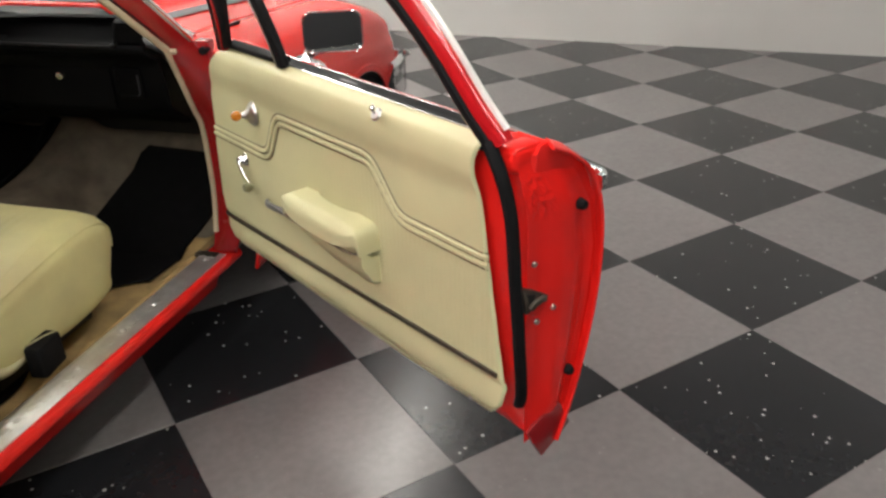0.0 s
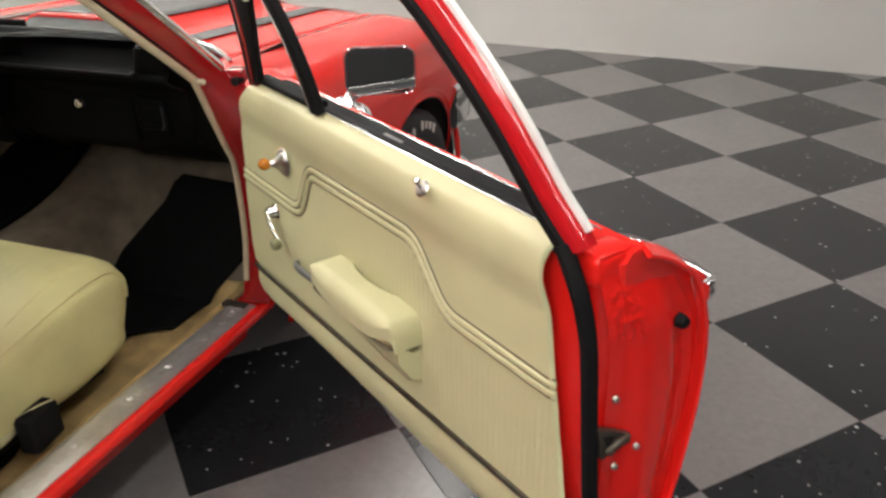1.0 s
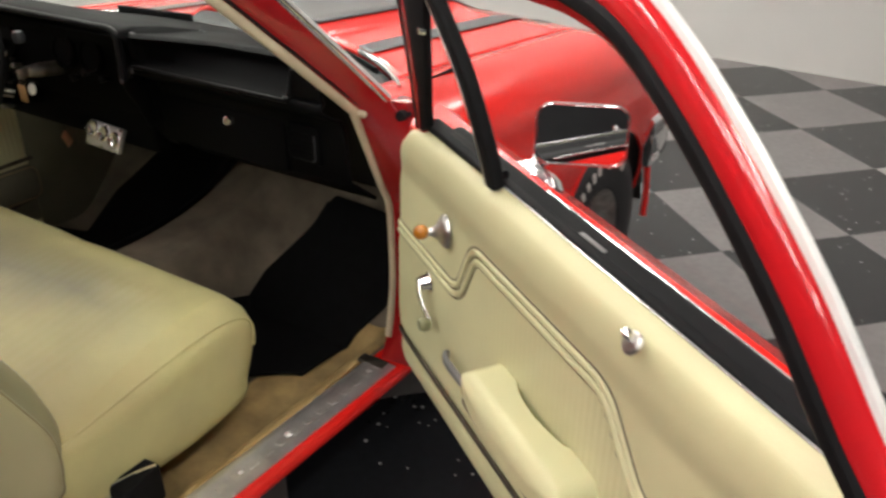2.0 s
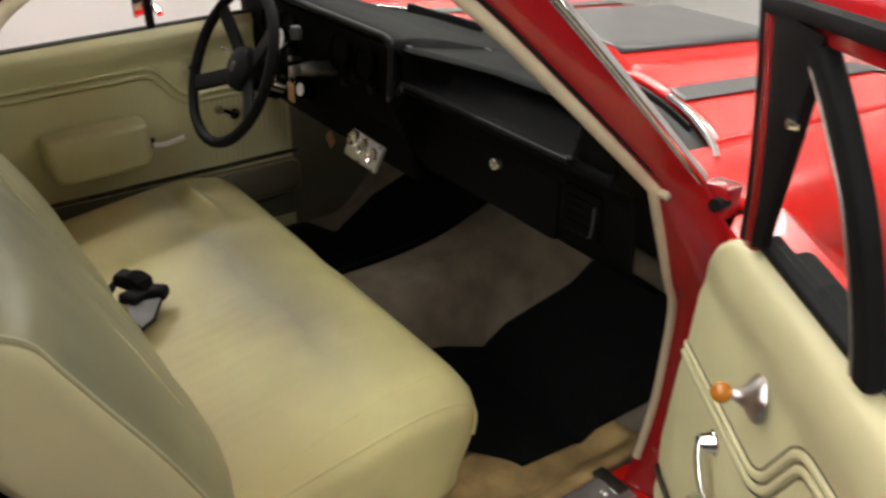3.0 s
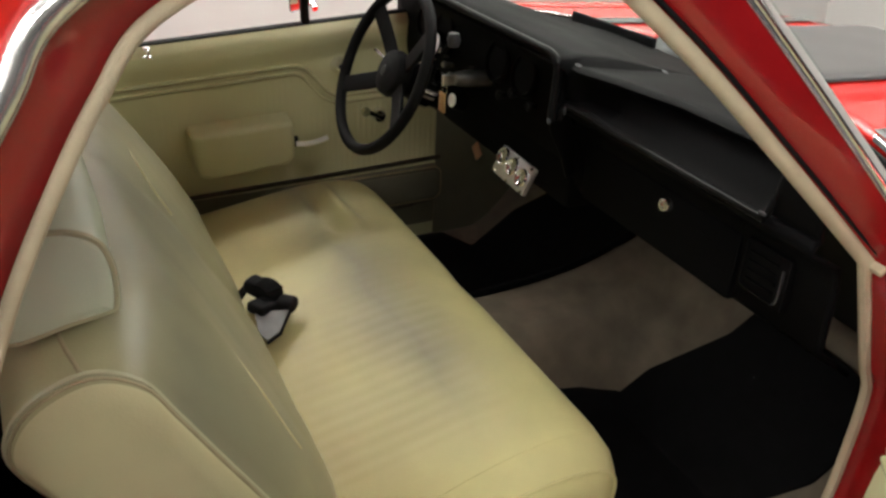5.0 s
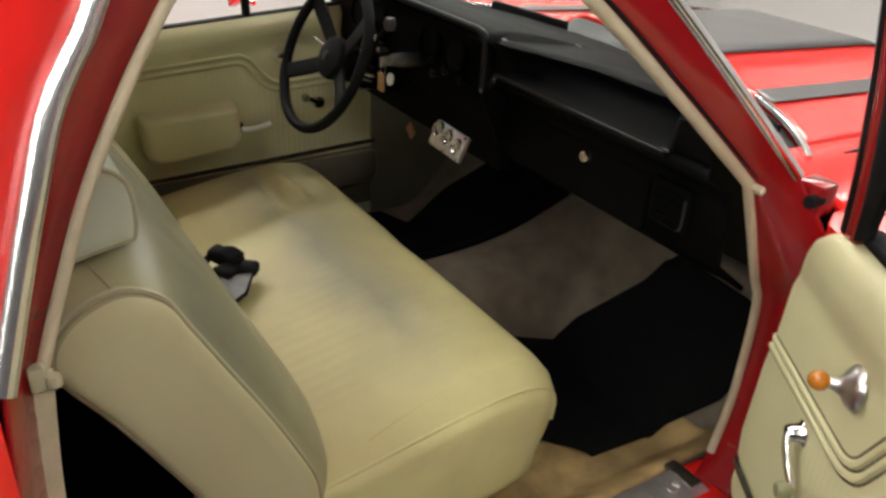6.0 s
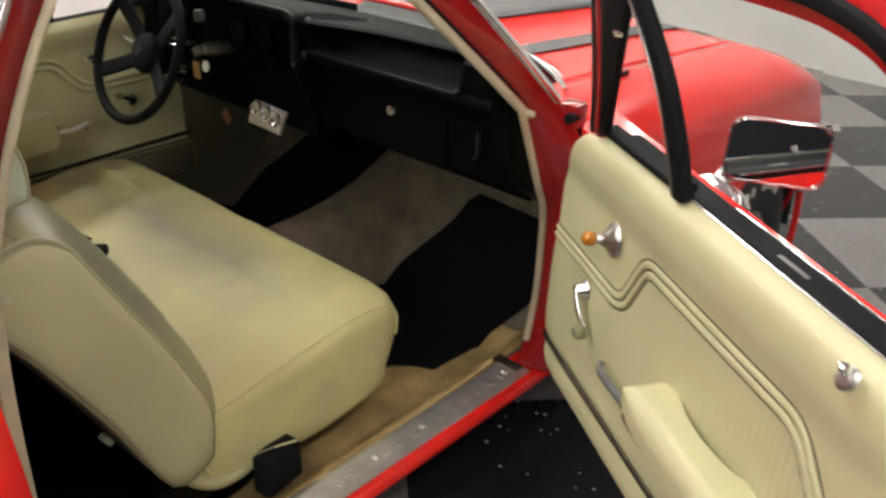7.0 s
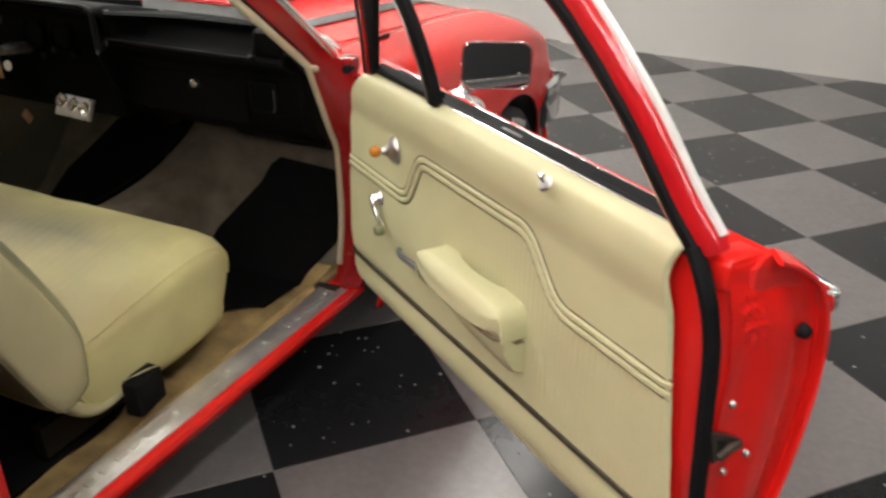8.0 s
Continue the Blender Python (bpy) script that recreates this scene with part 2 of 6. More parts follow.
PLASTER = make("white_wall_paint", (0.66, 0.65, 0.63), 0.7, var=0.04, scale=1.2, bump=0.08, bscale=60)
PLASTER_DARK = make("dark_wall_paint", (0.016, 0.016, 0.018), 0.7, var=0.1, scale=1.5, bump=0.08, bscale=60)
BASE = make("grey_baseboard", (0.2, 0.19, 0.18), 0.5, var=0.15, scale=5)
CEIL = make("ceiling_paint", (0.32, 0.32, 0.32), 0.8, var=0.04, scale=1.0)
TILE_DARK = make_tile("charcoal_tile", (0.02, 0.021, 0.024), (0.5, 0.5, 0.48), 0.16, 0.24)
TILE_GREY = make_tile("grey_tile", (0.210, 0.197, 0.196), (0.25, 0.24, 0.235), 0.06, 0.24)
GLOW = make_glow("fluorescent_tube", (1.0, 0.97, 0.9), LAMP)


# ---- geometry helpers ----
def finish(ob, angle=40):
    ob.data.shade_smooth()
    ob.data.set_sharp_from_angle(angle=radians(angle))
    return ob


def part(name, bm, material, parent=None, label="", angle=40):
    """Links a bmesh as one mesh object under a thing or a part."""
    bmesh.ops.recalc_face_normals(bm, faces=bm.faces)
    data = bpy.data.meshes.new(name)
    bm.to_mesh(data)
    bm.free()
    data.materials.append(material)
    ob = new(name, data)
    ob.parent = parent
    if label:
        tagged(ob, label)
    return finish(ob, angle)


def join(*bms):
    """One bmesh out of several."""
    out = bmesh.new()
    for b in bms:
        d = bpy.data.meshes.new("tmp")
        b.to_mesh(d)
        b.free()
        out.from_mesh(d)
        bpy.data.meshes.remove(d)
    return out


def box(x0, x1, y0, y1, z0, z1, bevel=0.0, seg=2):
    bm = bmesh.new()
    bmesh.ops.create_cube(bm, size=1)
    for v in bm.verts:
        v.co = Vector(((x0 + x1) / 2 + v.co.x * (x1 - x0), (y0 + y1) / 2 + v.co.y * (y1 - y0), (z0 + z1) / 2 + v.co.z * (z1 - z0)))
    if bevel:
        bmesh.ops.bevel(bm, geom=bm.edges[:], offset=bevel, segments=seg, profile=0.5, affect="EDGES")
    return bm


def moved(bm, m):
    bmesh.ops.transform(bm, matrix=m, verts=bm.verts[:])
    return bm


def loft(rings, closed=True, caps=True):
    """Skin through rings of equally many points."""
    bm = bmesh.new()
    vs = [[bm.verts.new(p) for p in r] for r in rings]
    n = len(rings[0])
    for a, b in zip(vs, vs[1:]):
        for i in range(n if closed else n - 1):
            j = (i + 1) % n
            try:
                bm.faces.new((a[i], a[j], b[j], b[i]))
            except ValueError:
                pass
    if caps and closed:
        bm.faces.new(vs[0])
        bm.faces.new(list(reversed(vs[-1])))
    return bm


def curve(points, n=6, closed=False):
    """A smooth line (Catmull-Rom) through points."""
    pts = [Vector(p) for p in points]
    out = []
    count = len(pts)
    for i in range(count if closed else count - 1):
        if closed:
            p0, p1, p2, p3 = pts[i - 1], pts[i], pts[(i + 1) % count], pts[(i + 2) % count]
        else:
            p0, p1, p2, p3 = pts[max(i - 1, 0)], pts[i], pts[i + 1], pts[min(i + 2, count - 1)]
        for k in range(n):
            t = k / n
            out.append(0.5 * (2 * p1 + (p2 - p0) * t + (2 * p0 - 5 * p1 + 4 * p2 - p3) * t * t + (3 * p1 - p0 - 3 * p2 + p3) * t * t * t))
    if not closed:
        out.append(pts[-1])
    return out


def sweep(path, profile, up, closed=False):
    """Carries a profile of (a, b) along a path: a along the side (up x way), b along up. up: one vector or one a point."""
    rings = []
    n = len(path)
    for i, p in enumerate(path):
        q0, q1 = (path[i - 1], path[(i + 1) % n]) if closed else (path[max(i - 1, 0)], path[min(i + 1, n - 1)])
        way = (Vector(q1) - Vector(q0)).normalized()
        u = Vector(up[i] if isinstance(up, list) else up)
        side = u.cross(way).normalized()
        u = way.cross(side).normalized()
        rings.append([Vector(p) + a * side + b * u for a, b in profile])
    if closed:
        rings.append(rings[0])
        bm = loft(rings, True, False)
        bmesh.ops.remove_doubles(bm, verts=bm.verts[:], dist=1e-6)
        return bm
    return loft(rings)


def circle(r, n=8, flat=1.0):
    return [(r * math.cos(2 * math.pi * k / n), r * flat * math.sin(2 * math.pi * k / n)) for k in range(n)]


def oblong(w, h, r=0.0, n=3):
    """A rounded rectangle, w by h, round (0, 0)."""
    r = min(r, w / 2 - 1e-5, h / 2 - 1e-5)
    out = []
    for cx, cy, a0 in ((w / 2 - r, h / 2 - r, 0), (-w / 2 + r, h / 2 - r, 90), (-w / 2 + r, -h / 2 + r, 180), (w / 2 - r, -h / 2 + r, 270)):
        for k in range(n + 1):
            a = radians(a0 + 90 * k / n)
            out.append((cx + r * math.cos(a), cy + r * math.sin(a)))
    return out


def tube(path, r, n=8, up=(0.13, 0.21, 0.97), closed=False):
    return sweep(path, circle(r, n), up, closed)


def lathe(profile, n=24, m=None):
    """Turns a profile of (radius, height) about z."""
    bm = loft([[Vector((r * math.cos(2 * math.pi * k / n), r * math.sin(2 * math.pi * k / n), z)) for k in range(n)] for r, z in profile])
    return moved(bm, m) if m else bm


def surface(f, nu, nv):
    """A grid of f(s, t), s and t from 0 to 1."""
    bm = bmesh.new()
    vs = [[bm.verts.new(f(i / nu, j / nv)) for j in range(nv + 1)] for i in range(nu + 1)]
    for i in range(nu):
        for j in range(nv):
            bm.faces.new((vs[i][j], vs[i + 1][j], vs[i + 1][j + 1], vs[i][j + 1]))
    return bm


def thick(ob, t, offset=-1):
    m = ob.modifiers.new("thickness", "SOLIDIFY")
    m.thickness, m.offset = t, offset
    return ob


def interp(x, table):
    """Straight lines through a table of (x, y)."""
    if x <= table[0][0]:
        return table[0][1]
    for (a, fa), (b, fb) in zip(table, table[1:]):
        if x <= b:
            return fa + (fb - fa) * (x - a) / (b - a)
    return table[-1][1]


def smooth(a, b, x):
    t = min(1, max(0, (x - a) / (b - a)))
    return t * t * (3 - 2 * t)


def thing(name, label, category, at=(0, 0, 0), kind="", group=""):
    ob = new(name)
    ob.location = at
    return tagged(ob, label, category, group, kind)


def aim(z_to, at=(0, 0, 0)):
    """The pose that turns z towards a direction."""
    return Matrix.Translation(at) @ Vector(z_to).to_track_quat("Z", "Y").to_matrix().to_4x4()


# ---- the room ----
def front_y(x):
    return 4.97 - 0.075 * x


def build_wall(name, p, q, height, material, label):
    """A wall with thickness between two points of the plan."""
    p, q = Vector((*p, 0)), Vector((*q, 0))
    way = (q - p).normalized()
    out = Vector((way.y, -way.x, 0)) * 0.15
    bm = loft([[p, q, q + out, p + out], [v + Vector((0, 0, height)) for v in (p, q, q + out, p + out)]])
    return tagged(part(name, bm, material), label, "wall", kind="structure")


ROOM = dict(x0=-3.3, x1=6.5, y0=-6.5, h=2.95)
build_wall("wall_north", (-0.1, front_y(-0.1)), (ROOM["x1"], front_y(ROOM["x1"])), ROOM["h"], PLASTER, "plain white painted showroom wall")
build_wall("wall_north_west", (ROOM["x0"], 4.80), (-0.1, 5.05), ROOM["h"], PLASTER, "plain white painted showroom wall beyond the corner")
# Unseen east wall, made dark to cut the fill light from the right.
build_wall("wall_east", (ROOM["x1"], front_y(ROOM["x1"])), (ROOM["x1"], ROOM["y0"]), ROOM["h"], PLASTER_DARK, "unseen dark wall closing the showroom")
build_wall("wall_south", (ROOM["x1"], ROOM["y0"]), (ROOM["x0"], ROOM["y0"]), ROOM["h"], PLASTER_DARK, "unseen dark wall closing the showroom")
build_wall("wall_west", (ROOM["x0"], ROOM["y0"]), (ROOM["x0"], 5.1), ROOM["h"], PLASTER, "plain white painted showroom wall")
tagged(part("ceiling", box(ROOM["x0"] - 0.2, ROOM["x1"] + 0.2, ROOM["y0"] - 0.2, 5.9, ROOM["h"], ROOM["h"] + 0.15), CEIL), "plain white ceiling", "ceiling", kind="structure")


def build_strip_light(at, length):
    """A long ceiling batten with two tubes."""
    lamp = thing("ceiling_light", "unseen white fluorescent batten with two bare tubes under the ceiling", "ceiling light", at, group="ceiling lights")
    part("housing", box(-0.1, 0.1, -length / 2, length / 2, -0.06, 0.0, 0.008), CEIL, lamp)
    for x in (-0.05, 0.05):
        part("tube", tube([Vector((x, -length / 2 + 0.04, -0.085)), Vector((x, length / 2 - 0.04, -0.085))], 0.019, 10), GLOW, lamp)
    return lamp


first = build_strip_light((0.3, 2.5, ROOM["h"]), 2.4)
# More battens out of view, added where they balance the light on the car.
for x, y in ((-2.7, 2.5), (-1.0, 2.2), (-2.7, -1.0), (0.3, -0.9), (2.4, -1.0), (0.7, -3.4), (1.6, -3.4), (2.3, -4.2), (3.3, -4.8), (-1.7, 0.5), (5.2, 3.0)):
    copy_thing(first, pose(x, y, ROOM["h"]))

# ---- the car: x to its right side, y ahead, the middle at CX ----
CX = -0.02
car = thing("car", "red two-door coupe pickup with charcoal hood stripes, passenger door open", "car")


def mir(p):
    return Vector((2 * CX - p[0], p[1], p[2]))


def hood_z(x, y):
    d = abs(x - CX)
    base = 1.05 - 0.07 * (y - 0.3) - 0.05 * smooth(1.15, 1.5, y) - 0.02 * smooth(0.2, 0.66, d)
    return base + 0.032 * (1 - smooth(0.2, 0.27, d)) * (1 - smooth(1.1, 1.4, y))


def hood_rear(x):
    return 0.46 - 0.25 * (abs(x - CX) / 0.69) ** 3


NOSE = 1.5
HOOD_HALF = 0.66


def hood_point(s, t, lift=0.0):
    x = CX + (2 * s - 1) * HOOD_HALF
    y = hood_rear(x) + (NOSE - 0.02 - hood_rear(x)) * t
    return Vector((x, y, hood_z(x, y) + lift))


hood = part("hood", surface(lambda s, t: hood_point(s, t), 60, 30), RED, car)
thick(hood, 0.02)


def build_stripe(x0, x1):
    def f(s, t):
        x = x0 + (x1 - x0) * s
        y = hood_rear(x) + 0.01 + (NOSE - 0.04 - hood_rear(x)) * t
        return Vector((x, y, hood_z(x, y) + 0.004))
    return thick(part("stripe", surface(f, 14, 40), STRIPE, hood, "charcoal painted stripe"), 0.0012, 1)


build_stripe(CX - 0.225, CX + 0.225)
build_stripe(CX + 0.405, CX + 0.475)
build_stripe(CX - 0.475, CX - 0.405)

# front fenders with the wheel arch cut out
ARCH_Y, ARCH_Z, ARCH_R = 0.985, 0.34, 0.40


def fender_low(y):
    d = abs(y - ARCH_Y)
    low = 0.30
    if d < ARCH_R:
        low = max(low, ARCH_Z + math.sqrt(ARCH_R**2 - d**2))
    return low


def fender_side(z):
    return interp(z, [(0.28, 0.84), (0.45, 0.885), (0.6, 0.915), (0.72, 0.925), (0.82, 0.92), (0.9, 0.9), (0.95, 0.87), (0.985, 0.81), (1.0, 0.74), (1.02, 0.66)])


def fender_point(s, t, side):
    """s from the rear to the nose, t from the hood's edge down."""
    y = 0.10 + (NOSE + 0.01 - 0.10) * s
    low = fender_low(y)
    drop = hood_z(CX + 0.67, y) - 1.02 + 0.0
    if t < 0.4:
        k = t / 0.4
        x = 0.665 + (0.905 - 0.665) * math.sin(k * math.pi / 2)
        z = 0.885 + (1.015 - 0.885) * math.cos(k * math.pi / 2) ** 0.8 if k < 1 else 0.885
    else:
        k = (t - 0.4) / 0.6
        z = 0.885 + (low - 0.885) * k
        x = fender_side(z)
    z += drop * min(1, max(0, (z - 0.3) / 0.7))
    round_nose = smooth(0.86, 1.0, s)
    x -= 0.05 * round_nose * round_nose
    if z > 0.7:
        y -= 0.10 * smooth(0.75, 1.0, z) * round_nose
    p = Vector((CX + x + 0.005, y, z))
    return p if side > 0 else mir(p)


for side in (1, -1):
    fender = part("front_fender", surface(lambda s, t: fender_point(s, t, side), 90, 34), RED, car)
    thick(fender, 0.012, 0)
    lip = [Vector((CX + 0.925, ARCH_Y + 0.4 * math.cos(a), ARCH_Z + 0.4 * math.sin(a))) for a in [math.pi * k / 24 for k in range(-1, 26)]]
    part("arch_lip", tube(lip if side > 0 else [mir(p) for p in lip], 0.012, 8, (1, 0, 0)), RED, fender)
    well = [Vector((CX + 0.90, ARCH_Y + 0.42 * math.cos(a), ARCH_Z + 0.42 * math.sin(a))) for a in [math.pi * k / 16 for k in range(17)]]
    well2 = [Vector((CX + 0.58, p.y, p.z)) for p in well]
    rows = [well, well2]
    bm = loft(rows if side > 0 else [[mir(p) for p in r] for r in rows], False)
    thick(part("wheel_well", bm, DARK, fender), 0.01)
    bm = box(CX + 0.56, CX + 0.58, ARCH_Y - 0.45, ARCH_Y + 0.45, 0.2, 0.85)
    if side < 0:
        bm = moved(bm, Matrix.Translation((2 * CX, 0, 0)) @ Matrix.Diagonal((-1, 1, 1, 1)))
    part("inner_wall", bm, DARK, fender)


def nose_point(s, t):
    x = (2 * s - 1) * 0.86
    z = 0.36 + 0.40 * t
    y = NOSE - 0.06 - 0.05 * abs(x) ** 4 - 0.04 * smooth(0.85, 0.97, z)
    return Vector((CX + x, y, z))


part("grille_panel", surface(nose_point, 30, 12), DARK, car, "black front panel")
bar = [Vector((CX + x, NOSE + 0.07 - 0.10 * abs(x / 0.93) ** 6, 0.60)) for x in [-0.93 + 1.86 * k / 40 for k in range(41)]]
bumper = part("front_bumper", sweep(bar, oblong(0.05, 0.19, 0.024), (0, 0, 1)), CHROME, car, "chrome wraparound bumper")
for side in (1, -1):
    end = [Vector((CX + 0.93, NOSE - 0.03, 0.60)), Vector((CX + 0.945, NOSE - 0.12, 0.60)), Vector((CX + 0.945, NOSE - 0.22, 0.60))]
    part("bumper_end", sweep(end if side > 0 else [mir(p) for p in end], oblong(0.03, 0.17, 0.014), (0, 0, 1)), CHROME, bumper)
    knob = Matrix.Translation((CX + side * 0.945, NOSE + 0.0, 0.675))
    part("marker_lamp", lathe([(0.001, -0.012), (0.018, -0.01), (0.02, 0.0), (0.012, 0.012), (0.001, 0.015)], 12, knob), CHROME, bumper)


def build_wheel(at, side):
    """Tyre with raised white letters, rim and cap, on its axle along x."""
    turn = Matrix.Translation(at) @ Matrix.Rotation(radians(90 * side), 4, "Y")
    tyre_profile = [(0.185, -0.1), (0.2, -0.108), (0.26, -0.115), (0.31, -0.11), (0.327, -0.095), (0.333, -0.07), (0.333, 0.07), (0.327, 0.095), (0.31, 0.11), (0.26, 0.115), (0.2, 0.108), (0.185, 0.1)]
    rings = [[Vector((r * math.cos(2 * math.pi * k / 48), r * math.sin(2 * math.pi * k / 48), z)) for k in range(48)] for r, z in tyre_profile]
    wheel = part("wheel", moved(loft(rings, True, False), turn), TYRE, car, "black tyre with white letters")
    rim = [(0.001, 0.03), (0.05, 0.035), (0.055, 0.06), (0.07, 0.06), (0.09, 0.04), (0.13, 0.03), (0.16, 0.06), (0.19, 0.1), (0.2, 0.1), (0.19, 0.06), (0.18, -0.1)]
    part("rim", moved(loft([[Vector((r * math.cos(2 * math.pi * k / 40), r * math.sin(2 * math.pi * k / 40), z)) for k in range(40)] for r, z in rim], True, False), turn), DULL, wheel, "steel rally rim")
    for k in range(5):
        a = 2 * math.pi * k / 5
        slot = moved(box(-0.018, 0.018, -0.028, 0.028, -0.004, 0.004, 0.003), turn @ Matrix.Rotation(a, 4, "Z") @ Matrix.Translation((0.115, 0, 0.036)))
        part("slot", slot, DARK, wheel)
    for c in (0, 180):
        for k in range(9):
            if k == 4:
                continue
            a = radians(c + (k - 4) * 8.5)
            h = 0.014 if k % 3 else 0.017
            letter = moved(box(-h, h, -0.009, 0.009, 0.1095, 0.1175, 0.002), turn @ Matrix.Rotation(a, 4, "Z") @ Matrix.Translation((0.275, 0, 0.0)))
            part("letter", letter, WHITE, wheel)
    return wheel


for side in (1, -1):
    build_wheel((CX + side * 0.80, ARCH_Y, 0.335), side)
    build_wheel((CX + side * 0.79, ARCH_Y - 2.95, 0.335), side)

# cowl, windshield and its moulding
def rim_path(lift, back):
    return [Vector((x, hood_rear(x) - back, hood_z(x, hood_rear(x)) + lift)) for x in [CX + 0.72 * (k / 30 - 1) for k in range(61)]]


cowl = part("cowl", loft([rim_path(-0.012, 0.012), rim_path(-0.03, 0.06), rim_path(-0.03, 0.16)], False), DARK, car, "black cowl under the windshield")
thick(cowl, 0.01)
for half in (rim_path(0.0, 0.004)[:13], rim_path(0.0, 0.004)[48:]):
    part("hood_moulding", sweep(half, oblong(0.012, 0.014, 0.004), (0, 0, 1)), CHROME, cowl)
for a, b in (((0.30, 0.375), (0.57, 0.262)), ((-0.46, 0.325), (-0.14, 0.355))):
    wiper = [Vector((a[0], a[1], 1.034)), Vector(((a[0] + b[0]) / 2, (a[1] + b[1]) / 2 + 0.006, 1.042)), Vector((b[0], b[1], 1.036))]
    part("wiper", sweep(curve(wiper, 5), oblong(0.007, 0.016, 0.003), (0, 0, 1)), RUBBER, cowl)
    if a[0] < 0:
        part("wiper_blade", sweep([Vector((a[0] + 0.02, a[1] - 0.018, 1.058)), Vector((b[0] - 0.01, b[1] - 0.022, 1.060))], oblong(0.010, 0.030, 0.004), (0, 0, 1)), RUBBER, cowl, "black wiper blade")
    part("wiper_arm", sweep([Vector((a[0] - 0.04, a[1] - 0.10, 1.036)), Vector(((a[0] + b[0]) / 2, (a[1] + b[1]) / 2 - 0.03, 1.044))], oblong(0.006, 0.008, 0.002), (0, 0, 1)), DULL, cowl)

A_LOW, A_TOP = Vector((0.786, 0.012, 1.073)), Vector((0.664, -0.338, 1.445))
HEAD_Y, HEAD_Z = -0.42, 1.47


def shield(s, t):
    """s across, t up."""
    k = 2 * s - 1
    base = Vector((CX + k * 0.80, 0.33 - 0.32 * abs(k) ** 3, 1.055 + 0.012 * abs(k) ** 3))
    top = Vector((CX + k * 0.69, HEAD_Y + 0.09 * (1 - k * k) + 0.09 * abs(k) ** 4, HEAD_Z + 0.02 * (1 - k * k) - 0.02 * abs(k) ** 4))
    p = base.lerp(top, t)
    p.y += 0.02 * math.sin(math.pi * t)
    return p


glass = part("windshield", surface(shield, 30, 10), SHIELD_GLASS, car, "clear windshield glass")
glass.visible_shadow = False
for side in (1, -1):
    line = [A_LOW.lerp(A_TOP, k / 10) + Vector((0, 0, 0.004 * math.sin(math.pi * k / 10))) for k in range(11)]
    line = line if side > 0 else [mir(p) for p in line]
    part("pillar_moulding", sweep(line, oblong(0.022, 0.016, 0.006), (side * 0.75, 0.45, 0.45)), CHROME, glass, "chrome windshield moulding")
part("header_moulding", sweep([shield(k / 20, 1.0) + Vector((0, 0.004, 0.006)) for k in range(21)], oblong(0.02, 0.014, 0.005), (0, 0.5, 0.8)), CHROME, glass)

# door opening: inner line (windlace) and outer line of the right side
LOW_A = [(0.735, 0.02, 0.40), (0.735, 0.046, 0.455), (0.735, 0.068, 0.57), (0.735, 0.072, 0.68), (0.735, 0.066, 0.80), (0.735, 0.036, 0.866), (0.735, -0.045, 1.052)]
POST_A = [(0.735, -0.045, 1.052), (0.70, -0.205, 1.205), (0.665, -0.36, 1.345), (0.640, -0.462, 1.442)]
RAIL = [(0.640, -0.462, 1.442), (0.630, -0.53, 1.472), (0.625, -0.62, 1.482), (0.629, -0.72, 1.470), (0.64, -0.795, 1.440), (0.65, -0.878, 1.398), (0.662, -0.918, 1.352), (0.676, -0.956, 1.298), (0.697, -1.005, 1.217), (0.718, -1.048, 1.126), (0.733, -1.074, 1.066)]
LOW_B = [(0.733, -1.074, 1.066), (0.735, -1.088, 0.93), (0.735, -1.096, 0.75), (0.735, -1.098, 0.55), (0.735, -1.09, 0.42), (0.735, -1.075, 0.395)]
OUT_A = [(0.80, 0.05, 0.385), (0.82, 0.07, 0.45), (0.87, 0.10, 0.57), (0.885, 0.105, 0.68), (0.885, 0.10, 0.80), (0.875, 0.085, 0.90), (0.79, 0.012, 1.070)]
OUT_POST = [(0.79, 0.012, 1.070), (0.745, -0.115, 1.21), (0.70, -0.235, 1.345), (0.665, -0.345, 1.452)]
OUT_RAIL = [(0.665, -0.345, 1.452), (0.65, -0.45, 1.492), (0.645, -0.62, 1.508), (0.648, -0.75, 1.497), (0.656, -0.86, 1.466), (0.667, -0.94, 1.412), (0.68, -0.972, 1.367), (0.70, -1.012, 1.31), (0.725, -1.045, 1.235), (0.75, -1.078, 1.15), (0.775, -1.105, 1.08)]
OUT_B = [(0.775, -1.105, 1.08), (0.82, -1.12, 0.93), (0.842, -1.125, 0.75), (0.838, -1.125, 0.55), (0.81, -1.115, 0.42), (0.785, -1.10, 0.385)]

inner_line = curve(LOW_A, 5)[:-1] + curve(POST_A, 5)[:-1] + curve(RAIL, 5)[:-1] + curve(LOW_B, 5)
outer_line = curve(OUT_A, 5)[:-1] + curve(OUT_POST, 5)[:-1] + curve(OUT_RAIL, 5)[:-1] + curve(OUT_B, 5)


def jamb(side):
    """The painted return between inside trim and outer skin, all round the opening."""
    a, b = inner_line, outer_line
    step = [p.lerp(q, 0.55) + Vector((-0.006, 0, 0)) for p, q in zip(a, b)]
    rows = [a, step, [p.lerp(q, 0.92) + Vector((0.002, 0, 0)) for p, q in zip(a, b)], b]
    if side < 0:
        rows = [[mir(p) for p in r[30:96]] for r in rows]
    return thick(part("door_jamb", loft(rows, False), RED_SHADED, car, "red door jamb with shade in its colour"), 0.006, 0)


right_jamb = jamb(1)
jamb(-1)


def lace_path(points):
    return [p + Vector((0.006, 0, 0)) for p in points]


